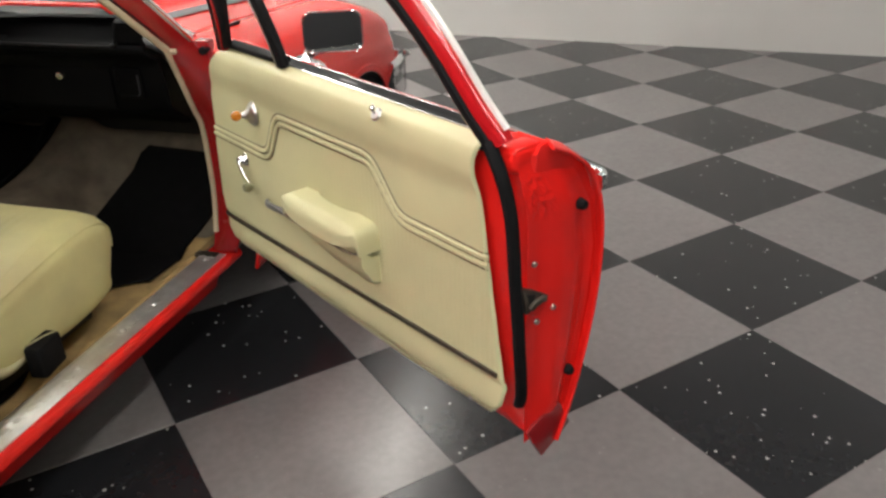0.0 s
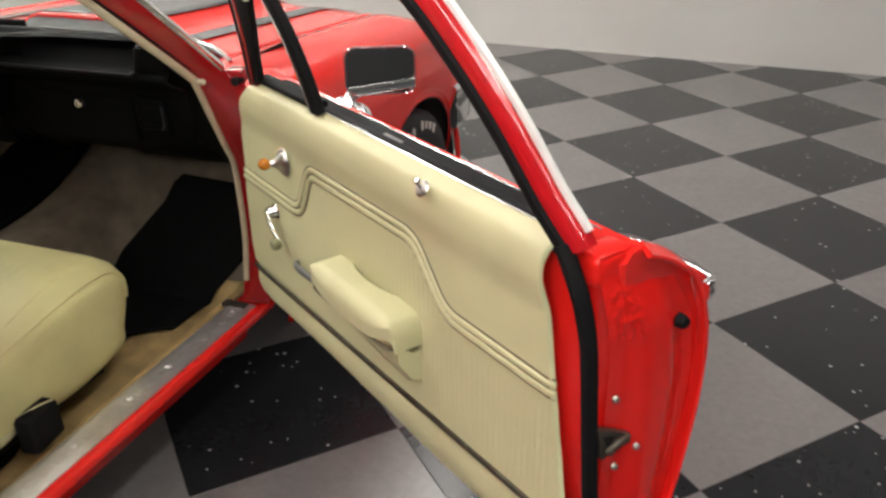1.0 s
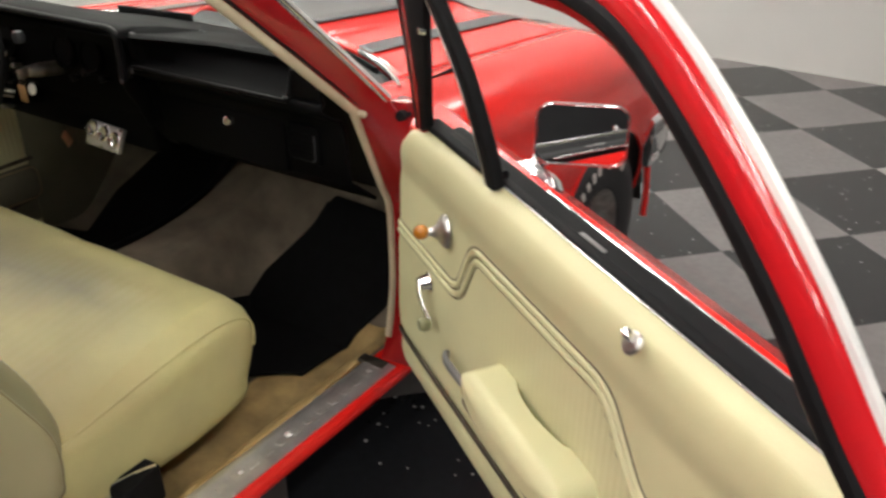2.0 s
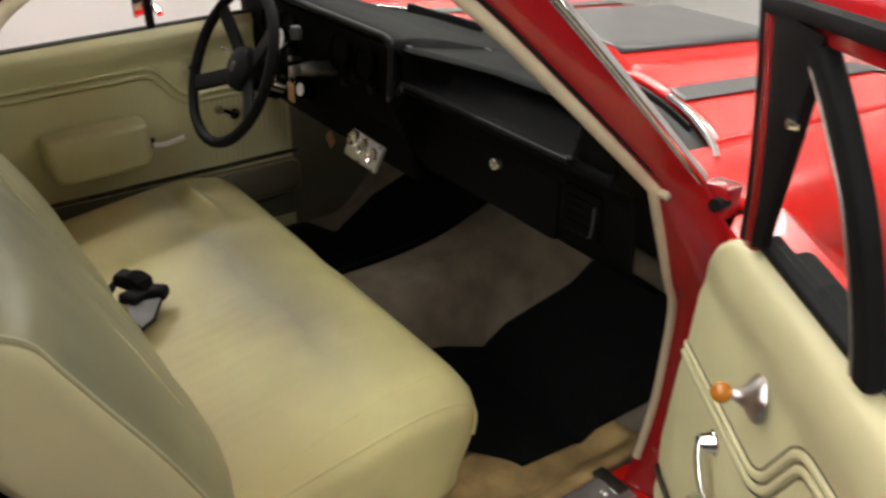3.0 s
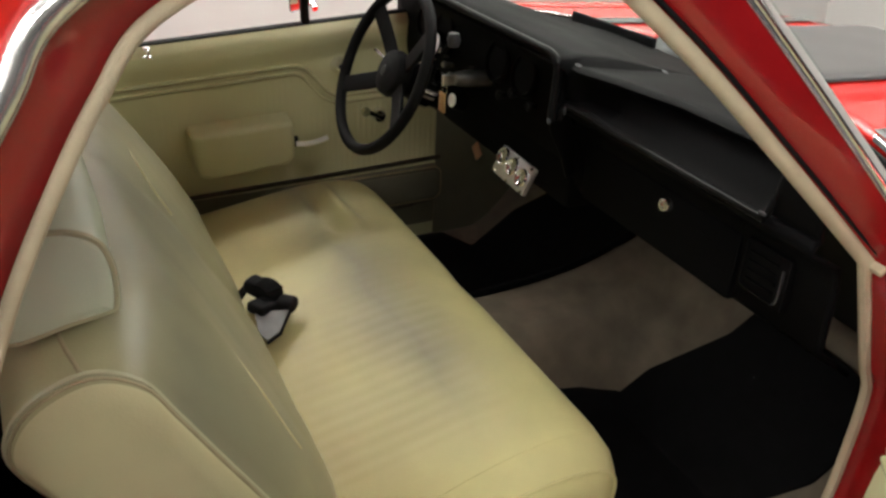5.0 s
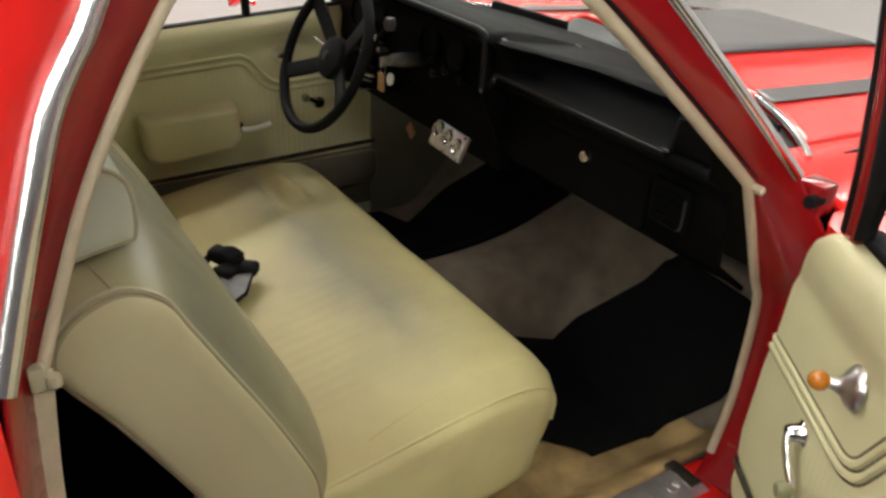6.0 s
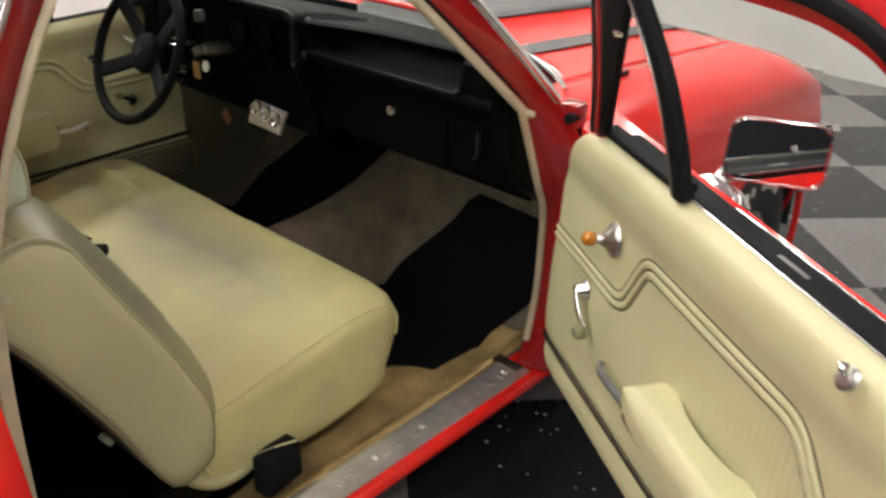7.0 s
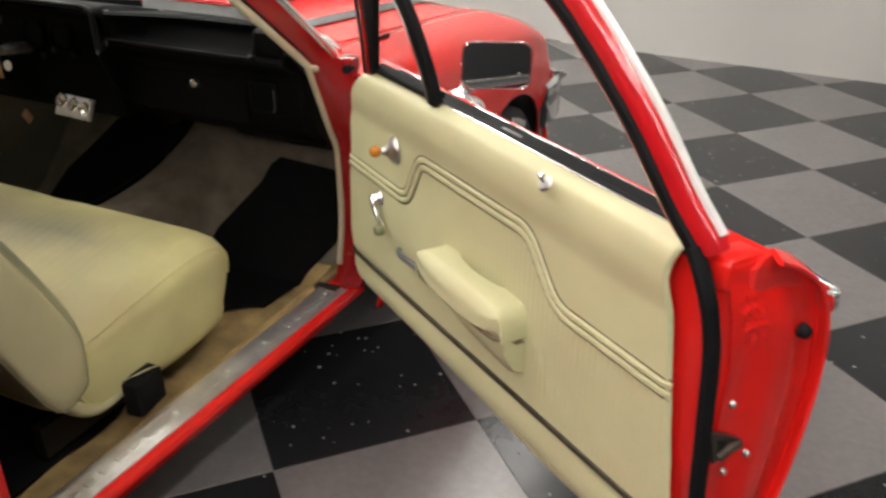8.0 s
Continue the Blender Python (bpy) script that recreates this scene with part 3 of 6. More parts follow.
upper = lace_path(curve([(0.738, -0.030, 1.040)] + POST_A[1:-1] + RAIL[1:4], 10))
rear = [p + Vector((-0.003, 0.0065, -0.0015)) for p in lace_path(curve(RAIL[2:], 10))]
lace = part("windlace", sweep(upper, [(a * 0.8, b * 0.68) for a, b in circle(0.0125, 12)], (1, 0, 0.25)), LACE, right_jamb, "tan fabric windlace round the door opening")
part("rear_windlace", sweep(rear, [(a * 0.8, b * 0.68) for a, b in circle(0.0085, 12)], (1, 0, 0.25)), LACE, lace)
# Black tube added to draw the dark gap between windlace and jamb.
part("gap_line", sweep([p + Vector((0.008, 0.010, 0.010)) for p in curve([(0.742, -0.030, 1.040)] + POST_A[1:-1] + RAIL[1:3], 8)], circle(0.003, 8), (1, 0, 0.25)), RUBBER, lace, "black line standing for the dark gap beside the windlace")
part("windlace_tip", moved(box(-0.012, 0.014, -0.007, 0.006, -0.006, 0.006, 0.003), Matrix.Translation((0.752, -0.036, 1.047)) @ Matrix.Rotation(radians(35), 4, "X")), LACE, lace)
part("lower_windlace", sweep(lace_path(curve(LOW_A[1:], 6)), circle(0.0085, 8), (1, 0, 0)), LACE, lace)
part("pillar_strip", sweep(lace_path(curve(LOW_B, 6)), oblong(0.032, 0.008, 0.003), (1, 0, 0)), LACE, lace)
part("strip_clip", join(box(0.735, 0.75, -1.082, -1.066, 1.048, 1.076, 0.004), lathe([(0.001, -0.007), (0.007, -0.006), (0.008, 0.0), (0.006, 0.006), (0.001, 0.007)], 10, Matrix.Translation((0.748, -1.060, 1.058)))), WELT, lace, "tan plastic clip")
for y, z in ((0.088, 0.868), (0.095, 0.62)):
    part("bolt", lathe([(0.001, 0.006), (0.006, 0.006), (0.008, 0.003), (0.009, 0.0)], 10, aim((0.3, -1, 0), (0.79, y - 0.006, z))), STEEL, right_jamb)
chrome_b = [Vector(p) + Vector((0.006, 0, 0)) for p in curve(OUT_RAIL[4:], 6)]
part("roof_moulding", sweep(chrome_b, [(0.012 * math.cos(radians(a)), 0.010 * math.sin(radians(a))) for a in range(0, 181, 18)], (1, -0.1, 0.3)), TRIM, right_jamb, "polished chrome moulding along the cab's rear edge")
hinge = part("check_hinge", box(0.775, 0.822, 0.03, 0.075, 1.008, 1.062, 0.006), RED_SHADED, right_jamb)
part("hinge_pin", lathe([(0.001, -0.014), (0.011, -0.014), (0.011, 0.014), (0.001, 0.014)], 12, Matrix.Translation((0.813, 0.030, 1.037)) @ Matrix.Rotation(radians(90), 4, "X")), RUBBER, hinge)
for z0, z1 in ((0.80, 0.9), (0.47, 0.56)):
    part("hinge_leaf", box(0.82, 0.90, 0.03, 0.09, z0, z1, 0.008), RED_SHADED, hinge)

# sill
SILL_Z = 0.383


def sill_in(y):
    """The sill runs slightly inwards towards the rear."""
    return 0.03 * (y + 0.42)


for side in (1, -1):
    prof = [(0.655, 0.30), (0.66, 0.36), (0.672, 0.377), (0.69, SILL_Z), (0.745, SILL_Z), (0.757, SILL_Z - 0.001), (0.768, SILL_Z - 0.007), (0.773, 0.366), (0.770, 0.352), (0.758, 0.341), (0.725, 0.325), (0.68, 0.29), (0.655, 0.22)]
    rings = [[Vector((x + 0.006 + sill_in(y), y, z)) for x, z in prof] for y in (-1.16, -0.5, 0.09)]
    if side < 0:
        rings = [[mir(p) for p in r] for r in rings]
    rocker = part("rocker_panel", loft(rings), RED, car, "red painted rocker panel")
    if side > 0:
        plate = part("sill_plate", loft([[Vector((x + sill_in(y), y, z)) for x, z in ((0.672, SILL_Z - 0.008), (0.682, SILL_Z + 0.003), (0.700, SILL_Z + 0.006), (0.708, SILL_Z + 0.003), (0.742, SILL_Z + 0.003), (0.757, SILL_Z + 0.002), (0.758, SILL_Z - 0.004), (0.69, SILL_Z - 0.006))] for y in [-1.08 + 1.11 * k / 30 for k in range(31)]]), ALU, rocker, "scuffed aluminium sill plate")
        for k in range(26):
            y = -1.04 + 1.05 * k / 25
            part("rib", box(0.7125 + sill_in(y), 0.7305 + sill_in(y), y - 0.012, y + 0.012, SILL_Z + 0.002, SILL_Z + 0.0042, 0.001, 1), ALU, plate)
        for y in (-0.93, -0.62, -0.44, -0.30, -0.02):
            part("screw", lathe([(0.001, 0.004), (0.005, 0.0035), (0.008, 0.0015), (0.009, -0.001)], 12, Matrix.Translation((0.717 + sill_in(y), y, SILL_Z + 0.003))), CHROME_WHITE, plate)
        part("end_cap", box(0.675, 0.75, 0.0, 0.03, SILL_Z - 0.004, SILL_Z + 0.007, 0.003), STEEL, plate)

# rear body: quarter panels, sail panels, bed, tail
def quarter_x(z):
    return interp(z, [(0.28, 0.81), (0.42, 0.83), (0.6, 0.857), (0.75, 0.862), (0.9, 0.845), (1.0, 0.82), (1.08, 0.79)])


REAR_Y = ARCH_Y - 2.95
TAIL = -3.25


def quarter_point(s, t, side):
    y = -1.112 + (TAIL + 1.112) * s
    d = abs(y - REAR_Y)
    low = 0.30
    if d < 0.38:
        low = max(low, ARCH_Z + math.sqrt(0.38**2 - d**2) - 0.04)
    z = 1.085 + (low - 1.085) * t
    p = Vector((CX + quarter_x(z) + 0.005, y, z))
    return p if side > 0 else mir(p)


def sail_point(s, t, side):
    """From the cab's rear edge back; s along, t from the belt up."""
    edge = [Vector(p) for p in curve(OUT_RAIL[3:], 6)]
    edge.reverse()
    k = t * (len(edge) - 1)
    i = min(int(k), len(edge) - 2)
    front = edge[i].lerp(edge[i + 1], k - i)
    back = Vector((0.76 - 0.09 * t, -1.35 - 1.0 * (1 - t) ** 0.7, 1.075 + 0.425 * t))
    p = front.lerp(back, s)
    p.x += 0.012 * math.sin(math.pi * s)
    return p if side > 0 else mir(p)


for side in (1, -1):
    quarter = part("quarter_panel", surface(lambda s, t: quarter_point(s, t, side), 70, 16), RED, car)
    thick(quarter, 0.012, 0)
    sail = part("sail_panel", surface(lambda s, t: sail_point(s, t, side), 16, 30), RED, car, "red sail panel behind the cab")
    thick(sail, 0.01, 0)
    rail = [Vector((0.775, -1.11, 1.085)), Vector((0.78, -2.0, 1.08)), Vector((0.77, TAIL, 1.06))]
    part("belt_moulding", sweep(rail if side > 0 else [mir(p) for p in rail], oblong(0.03, 0.014, 0.005), (0, 0, 1)), CHROME, quarter)
    bm = box(CX + 0.60, CX + 0.80, TAIL + 0.02, -1.16, 0.62, 1.075, 0.01)
    if side < 0:
        bm = moved(bm, Matrix.Translation((2 * CX, 0, 0)) @ Matrix.Diagonal((-1, 1, 1, 1)))
    part("bed_wall", bm, RED_SHADED, quarter)
part("bed_floor", box(CX - 0.62, CX + 0.62, TAIL + 0.03, -1.26, 0.60, 0.64, 0.005), DARK, car)
part("tailgate", box(CX - 0.85, CX + 0.85, TAIL - 0.03, TAIL + 0.02, 0.45, 1.06, 0.015), RED, car)
part("underbody", box(CX - 0.58, CX + 0.58, TAIL + 0.1, 1.4, 0.17, 0.235, 0.01), DARK, car)
part("cab_back", join(box(CX - 0.74, CX + 0.74, -1.26, -1.2, 0.235, 1.04, 0.01), box(CX - 0.74, CX + 0.74, -1.26, -1.12, 0.98, 1.03, 0.01)), DARK, car, "black trimmed rear cab wall")
rear_pane = part("rear_window", loft([[Vector((CX - 0.70, -1.23, 1.03)), Vector((CX + 0.70, -1.23, 1.03))], [Vector((CX - 0.62, -1.12, 1.43)), Vector((CX + 0.62, -1.12, 1.43))]], False), GLASS, car)
thick(rear_pane, 0.005)


def roof_point(s, t):
    k = 2 * s - 1
    half = 0.672
    y = HEAD_Y + 0.07 + (-1.42 - HEAD_Y - 0.07) * t + 0.05 * (1 - k * k) * (1 - t)
    z = 1.498 + 0.045 * (1 - k * k) - 0.03 * (1 - t) ** 3 + 0.012 * math.sin(math.pi * t)
    return Vector((CX + k * half, y, z))


roof = part("roof", surface(roof_point, 24, 20), RED, car)
thick(roof, 0.02)
part("headliner", surface(lambda s, t: roof_point(0.03 + 0.94 * s, t * 0.9 + 0.02) + Vector((0, 0, -0.035)), 20, 16), LACE, car, "tan headliner")

# ---- interior shell ----
def floor_height(x, y):
    """Pan with a high tunnel, a sloping toe board and raised sides."""
    d = abs(x + 0.04)
    hump = (0.235 + 0.06 * smooth(0.0, 0.45, y)) * (1 - smooth(0.07, 0.20, d)) * (1 - 0.25 * smooth(-0.3, -1.0, y))
    toe = 1.15 * max(0.0, y - 0.14)
    edge = 0.105 * smooth(0.57, 0.69, abs(x - CX))
    return 0.265 + (hump**4 + edge**4 + toe**4) ** 0.25


TOE_END = 0.45


def carpet_point(s, t):
    x = CX + (2 * s - 1) * 0.70
    y = -1.2 + (TOE_END + 1.2) * t
    z = floor_height(x, y) + 0.003 * noise.noise(Vector((x * 9, y * 9, 0)))
    return Vector((x, y, z))


carpet = part("floor_carpet", surface(carpet_point, 90, 90), CARPET_DARK, car, "soiled brown carpet over the floor and tunnel")
thick(carpet, 0.012)


def side_carpet_point(s, t):
    """Golden carpet beside the sill, with a lifted cut edge near the seat."""
    x = 0.40 + 0.278 * s
    y = -1.18 + 1.38 * t
    lift = 0.005 + 0.004 * noise.noise(Vector((x * 7, y * 7, 5)))
    cut = y + 0.50 + 0.35 * (x - 0.6)
    lift += 0.010 * smooth(-0.02, 0.0, cut) * (1 - smooth(0.0, 0.05, cut))
    return Vector((x, y, floor_height(x, y) + lift))


side_carpet = part("side_carpet", surface(side_carpet_point, 40, 150), CARPET, car, "worn golden tan carpet beside the sill")
thick(side_carpet, 0.006)


def rear_shade_point(s, t):
    """Black sheet for the shade under and behind the bench, with a ragged edge."""
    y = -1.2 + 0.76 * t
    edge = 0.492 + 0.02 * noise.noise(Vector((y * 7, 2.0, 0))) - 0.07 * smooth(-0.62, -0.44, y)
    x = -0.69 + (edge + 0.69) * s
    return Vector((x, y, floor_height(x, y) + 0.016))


rear_carpet = part("rear_carpet", surface(rear_shade_point, 60, 50), MAT, car, "black sheet standing in for shade under and behind the bench")
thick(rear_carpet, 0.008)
part("firewall", box(CX - 0.72, CX + 0.72, TOE_END + 0.01, TOE_END + 0.04, 0.235, 0.93, 0.01), DARK, car)
kick_plan = [(0.742, 0.080), (0.722, 0.110), (0.708, 0.150), (0.702, 0.22), (0.700, TOE_END)]
thick(part("kick_panel", loft([[Vector((x, y, z)) for x, y in kick_plan] for z in (0.37, 0.6, 0.85, 1.03)], False), DASH, car, "black kick panel"), 0.006)
part("kick_panel", box(-0.70, -0.682, 0.045, TOE_END, 0.30, 1.0, 0.006), CREAM_SHADED, car, "cream kick panel with shade in its colour")

MAT_LEFT = [(-0.16, 0.10), (0.05, 0.115), (0.15, 0.13), (0.22, 0.155), (0.29, 0.215), (0.34, 0.258), (0.39, 0.274)]
MAT_RIGHT = [(-0.16, 0.47), (-0.02, 0.505), (0.12, 0.516), (0.17, 0.535), (0.25, 0.605), (0.41, 0.635)]


def build_mat(name, left, right, start, stop, label):
    """A carpet mat that follows the floor and turns up on the toe board. left, right: tables of (y, x) of its edges."""
    def f(s, t):
        y0 = start + 0.10 * smooth(0.55, 1.0, s) ** 1.5 + 0.02 * smooth(0.08, 0.0, s)
        y1 = stop - 0.02 * smooth(0.07, 0.0, s) - 0.012 * s
        y = y0 + (y1 - y0) * t
        x = interp(y, left) + (interp(y, right) - interp(y, left)) * s
        return Vector((x, y, floor_height(x, y) + 0.015 + 0.003 * noise.noise(Vector((x * 6, y * 6, 3)))))
    mat = part(name, surface(f, 40, 60), MAT, None)
    thick(mat, 0.008, 1)
    return tagged(mat, label, "floor mat", "floor mats")


build_mat("floor_mat", MAT_LEFT, MAT_RIGHT, -0.125, 0.405, "black carpet floor mat in the passenger footwell")
build_mat("floor_mat", [(-0.3, -0.68), (0.07, -0.672), (0.277, -0.58), (0.346, -0.51), (0.44, -0.42)], [(-0.3, -0.125), (0.2, -0.115), (0.28, -0.10), (0.44, -0.075)], -0.27, 0.44, "black carpet floor mat in the driver footwell")

# ---- dashboard ----
DASH_X0, DASH_X1 = 2 * CX - 0.71, 0.715


def dash_profile(x):
    """Cross section (y, z), from the windshield over the face to the knees; a long pocket is sunk into the passenger's side."""
    k = abs(x - CX) / 0.72
    rear = 0.33 - 0.27 * k**3
    if x > 0.14:
        w = smooth(0.158, 0.176, x) * (1 - smooth(0.612, 0.636, x))
        e = -0.104 + w * (0.104 + interp(x, [(0.15, -0.112), (0.25, -0.082), (0.38, -0.052), (0.64, -0.040)]))
        deep = -0.110 + w * (0.110 + e + 0.012)
        shelf = -0.110 + w * 0.034
        return [(rear, 1.055), (e + 0.6 * (rear - e), 1.098), (e + 0.035, 1.136), (e + 0.006, 1.143), (e - 0.006, 1.137), (deep, 1.120), (min(deep, shelf), 1.086), (-0.104, 1.079), (-0.113, 1.075), (-0.117, 1.066), (-0.111, 1.055), (-0.085, 1.038), (-0.052, 1.022), (-0.042, 0.985), (-0.034, 0.88), (0.05, 0.812)]
    return [(rear, 1.055), (0.12, 1.105), (0.0, 1.138), (-0.07, 1.150), (-0.108, 1.147), (-0.120, 1.134), (-0.08, 1.118), (-0.06, 1.10), (-0.052, 1.07), (-0.052, 1.03), (-0.058, 1.0), (-0.056, 0.97), (-0.048, 0.93), (-0.034, 0.88), (0.0, 0.84), (0.10, 0.815)]


DASH_X = [DASH_X0 + (0.135 - DASH_X0) * k / 30 for k in range(31)] + [0.145 + (0.62 - 0.145) * k / 48 for k in range(48)] + [0.612 + (DASH_X1 - 0.612) * k / 12 for k in range(1, 13)]
dash = part("dashboard", loft([[Vector((x, y, z)) for y, z in dash_profile(x)] for x in sorted(DASH_X)], False), DASH, car, "black padded dashboard", 60)
thick(dash, 0.008)
brow = curve([(-0.70, -0.10, 1.12), (-0.66, -0.118, 1.142), (-0.45, -0.125, 1.152), (-0.20, -0.122, 1.152), (0.03, -0.116, 1.150), (0.090, -0.113, 1.147), (0.118, -0.117, 1.133), (0.126, -0.122, 1.10), (0.136, -0.131, 1.062), (0.140, -0.134, 1.040), (0.132, -0.124, 1.012), (0.12, -0.09, 0.96), (0.11, -0.06, 0.90)], 6)
brow_back = [Vector((p.x - 0.012, 0.03, min(p.z, 1.128))) for p in brow]
part("cluster_brow", sweep(brow[:55], oblong(0.016, 0.014, 0.006), (0, -1, 0.1)), DASH_LIP, dash, "black padded instrument brow")
thick(part("cluster_hood", loft([brow, [p.lerp(q, 0.5) + Vector((0, 0, 0.003)) for p, q in zip(brow, brow_back)], brow_back], False), DASH, dash, "black padded instrument hood"), 0.006)
part("lower_panel", box(-0.70, 0.10, -0.045, 0.05, 0.82, 0.95, 0.014), DASH, dash)
for x in (-0.55, -0.45, -0.19, -0.08):
    part("gauge", lathe([(0.001, 0.0), (0.036, 0.0), (0.042, 0.006), (0.046, 0.004), (0.048, -0.01)], 24, aim((0, -1, 0.2), (x, -0.058, 1.05))), DASH, dash)
for x, z in ((-0.28, 1.0), (-0.15, 0.985), (-0.10, 1.005), (-0.03, 1.0)):
    part("dash_knob", lathe([(0.001, 0.022), (0.008, 0.021), (0.011, 0.015), (0.007, 0.008), (0.006, 0.0)], 14, aim((0, -1, 0.15), (x, -0.058, z))), DASH_LIP, dash)
part("glovebox_door", box(0.14, 0.545, -0.047, -0.015, 0.872, 0.992, 0.007), DASH, dash, "black glovebox door")
part("dash_lip", tube(curve([(0.150, -0.122, 1.045), (0.153, -0.122, 1.062), (0.170, -0.115, 1.0715), (0.30, -0.1145, 1.0715), (0.60, -0.1145, 1.0715), (0.622, -0.1145, 1.0735), (0.632, -0.112, 1.083), (0.636, -0.107, 1.11), (0.636, -0.101, 1.135)], 8), 0.0052, 8), DASH_LIP, dash)
part("glovebox_lock", join(lathe([(0.001, 0.008), (0.006, 0.008), (0.007, 0.012), (0.0105, 0.011), (0.0125, 0.007), (0.0130, 0.0), (0.015, -0.004)], 18, aim((0, -1, 0.1), (0.380, -0.047, 0.966)))), CHROME, dash, "chrome glovebox lock")
vent = part("side_vent", box(0.558, 0.648, -0.053, 0.0, 0.910, 1.0, 0.008), DASH, dash, "black vent housing")
part("vent_frame", sweep(curve([(0.566, -0.0545, 0.992), (0.566, -0.0545, 0.94), (0.570, -0.0545, 0.923), (0.60, -0.0545, 0.920), (0.630, -0.0545, 0.920)], 3), oblong(0.0035, 0.004, 0.001), (0, -1, 0)), DASH_LIP, vent)
part("vent_edge", sweep(curve([(0.630, -0.0545, 0.920), (0.637, -0.0545, 0.927), (0.6385, -0.0545, 0.95), (0.638, -0.0545, 0.980)], 3), oblong(0.0028, 0.004, 0.001), (0, -1, 0)), DASH_GREY, vent, "grey edge of the vent")
for k in range(4):
    part("vane", box(0.575, 0.628, -0.056, -0.045, 0.934 + 0.015 * k, 0.938 + 0.015 * k), DASH, vent)
# First three are highlights modelled as grey spots; the last two are pale chips.
for at, size, turn in (((0.1425, -0.1405, 1.041), (0.006, 0.005, 0.008), 0), ((0.161, -0.1215, 1.064), (0.003, 0.003, 0.012), -8), ((0.628, -0.1175, 1.081), (0.010, 0.003, 0.004), 0), ((0.159, -0.102, 1.1455), (0.012, 0.005, 0.0022), 0), ((0.144, 0.113, 1.106), (0.014, 0.006, 0.003), 12)):
    x, y, z = size
    part("grey_spot", moved(lathe([(0.001, -1.0), (0.6, -0.8), (0.95, -0.3), (0.95, 0.3), (0.6, 0.8), (0.001, 1.0)], 12), Matrix.Translation(at) @ Matrix.Rotation(radians(turn), 4, "Y") @ Matrix.Diagonal((0.75 * x, 0.75 * y, 0.75 * z, 1))), DASH_GREY, dash, "grey spot on the padding, for highlights and pale chips")
for at in ((-0.400, -0.075, 0.982), (-0.370, -0.075, 0.965), (-0.507, -0.075, 0.848)):
    part("dash_knob", lathe([(0.001, 0.012), (0.006, 0.011), (0.008, 0.006), (0.006, 0.0), (0.005, -0.03)], 12, aim((0.2, -1, 0.2), at)), DULL, dash, "worn bright dash knob")
bezel = part("gauge_bezel", lathe([(0.020, 0.0), (0.030, 0.002), (0.034, -0.004), (0.034, -0.05)], 24, aim((0.3, -1, 0.35), (-0.430, -0.10, 1.025))), CHROME, dash, "chrome gauge bezel")
part("gauge_face", lathe([(0.001, -0.004), (0.021, -0.003), (0.022, -0.02)], 20, aim((0.3, -1, 0.35), (-0.430, -0.10, 1.025))), PEWTER, dash)
# hanging gauge trio
pod_pose = Matrix.Translation((-0.080, -0.062, 0.838)) @ Matrix.Rotation(radians(2), 4, "Y") @ Matrix.Rotation(radians(-26), 4, "X")
pod = part("gauge_pod", moved(box(-0.067, 0.067, -0.006, 0.006, -0.032, 0.032, 0.003), pod_pose), ALU, dash, "engine-turned metal panel with three gauges")
part("pod_bracket", moved(box(-0.05, 0.05, 0.0, 0.05, 0.026, 0.034, 0.002), pod_pose), DARK, pod)
for k in (-1, 0, 1):
    at = pod_pose @ Matrix.Translation((0.044 * k, -0.006, 0.006 - 0.006 * k)) @ Matrix.Rotation(radians(90), 4, "X")
    part("bezel", lathe([(0.0145, 0.0), (0.0195, 0.0), (0.0205, 0.005), (0.018, 0.009), (0.0155, 0.007)], 24, at), CHROME, pod)
    part("dial", lathe([(0.001, 0.004), (0.0155, 0.004), (0.0165, 0.0)], 24, at), DARK, pod)
    part("needle", moved(box(-0.0008, 0.0008, 0.0, 0.011, 0.0045, 0.0055), at @ Matrix.Rotation(radians(40 - 35 * k), 4, "Z")), WHITE, pod)
    for c in (-1, 1):
        part("screw", lathe([(0.001, 0.003), (0.003, 0.003), (0.004, 0.0)], 8, pod_pose @ Matrix.Translation((0.058 * k, -0.006, 0.027 * c)) @ Matrix.Rotation(radians(90), 4, "X")), CHROME, pod)
part("dash_tag", moved(box(-0.020, 0.020, -0.003, 0.003, -0.019, 0.019, 0.002), Matrix.Translation((-0.437, 0.045, 0.727)) @ Matrix.Rotation(radians(45), 4, "Y")), BROWNTAG, dash, "small brown tag")
part("tag_cord", tube([Vector((-0.437, 0.045, 0.75)), Vector((-0.437, 0.04, 0.85))], 0.001, 6), DARK, dash)

# ---- steering wheel and column ----
HUB = Vector((-0.372, -0.252, 0.996))
tilt = 0.43
e1, e2 = Vector((1, 0, 0)), Vector((0, math.sin(tilt), math.cos(tilt)))
axis = Vector((0, -math.cos(tilt), math.sin(tilt)))
wheel_pose = Matrix.Translation(HUB) @ Matrix((e1, e2, e1.cross(e2))).transposed().to_4x4()
rim_line = [Vector((0.187 * math.cos(2 * math.pi * k / 48), 0.187 * math.sin(2 * math.pi * k / 48), 0.0)) for k in range(48)]
steering = part("steering_wheel", moved(sweep(rim_line, circle(0.0132, 10), (0, 0, 1), True), wheel_pose), RUBBER, car, "black four-spoke steering wheel")
for a in (40, 140, 209, 331):
    d = Vector((math.cos(radians(a)), math.sin(radians(a)), 0))
    spoke = [d * 0.03 + Vector((0, 0, -0.035)), d * 0.1 + Vector((0, 0, -0.022)), d * 0.182]
    part("spoke", moved(sweep(curve(spoke, 4), oblong(0.042, 0.010, 0.004), (0, 0, 1)), wheel_pose), RUBBER, steering)
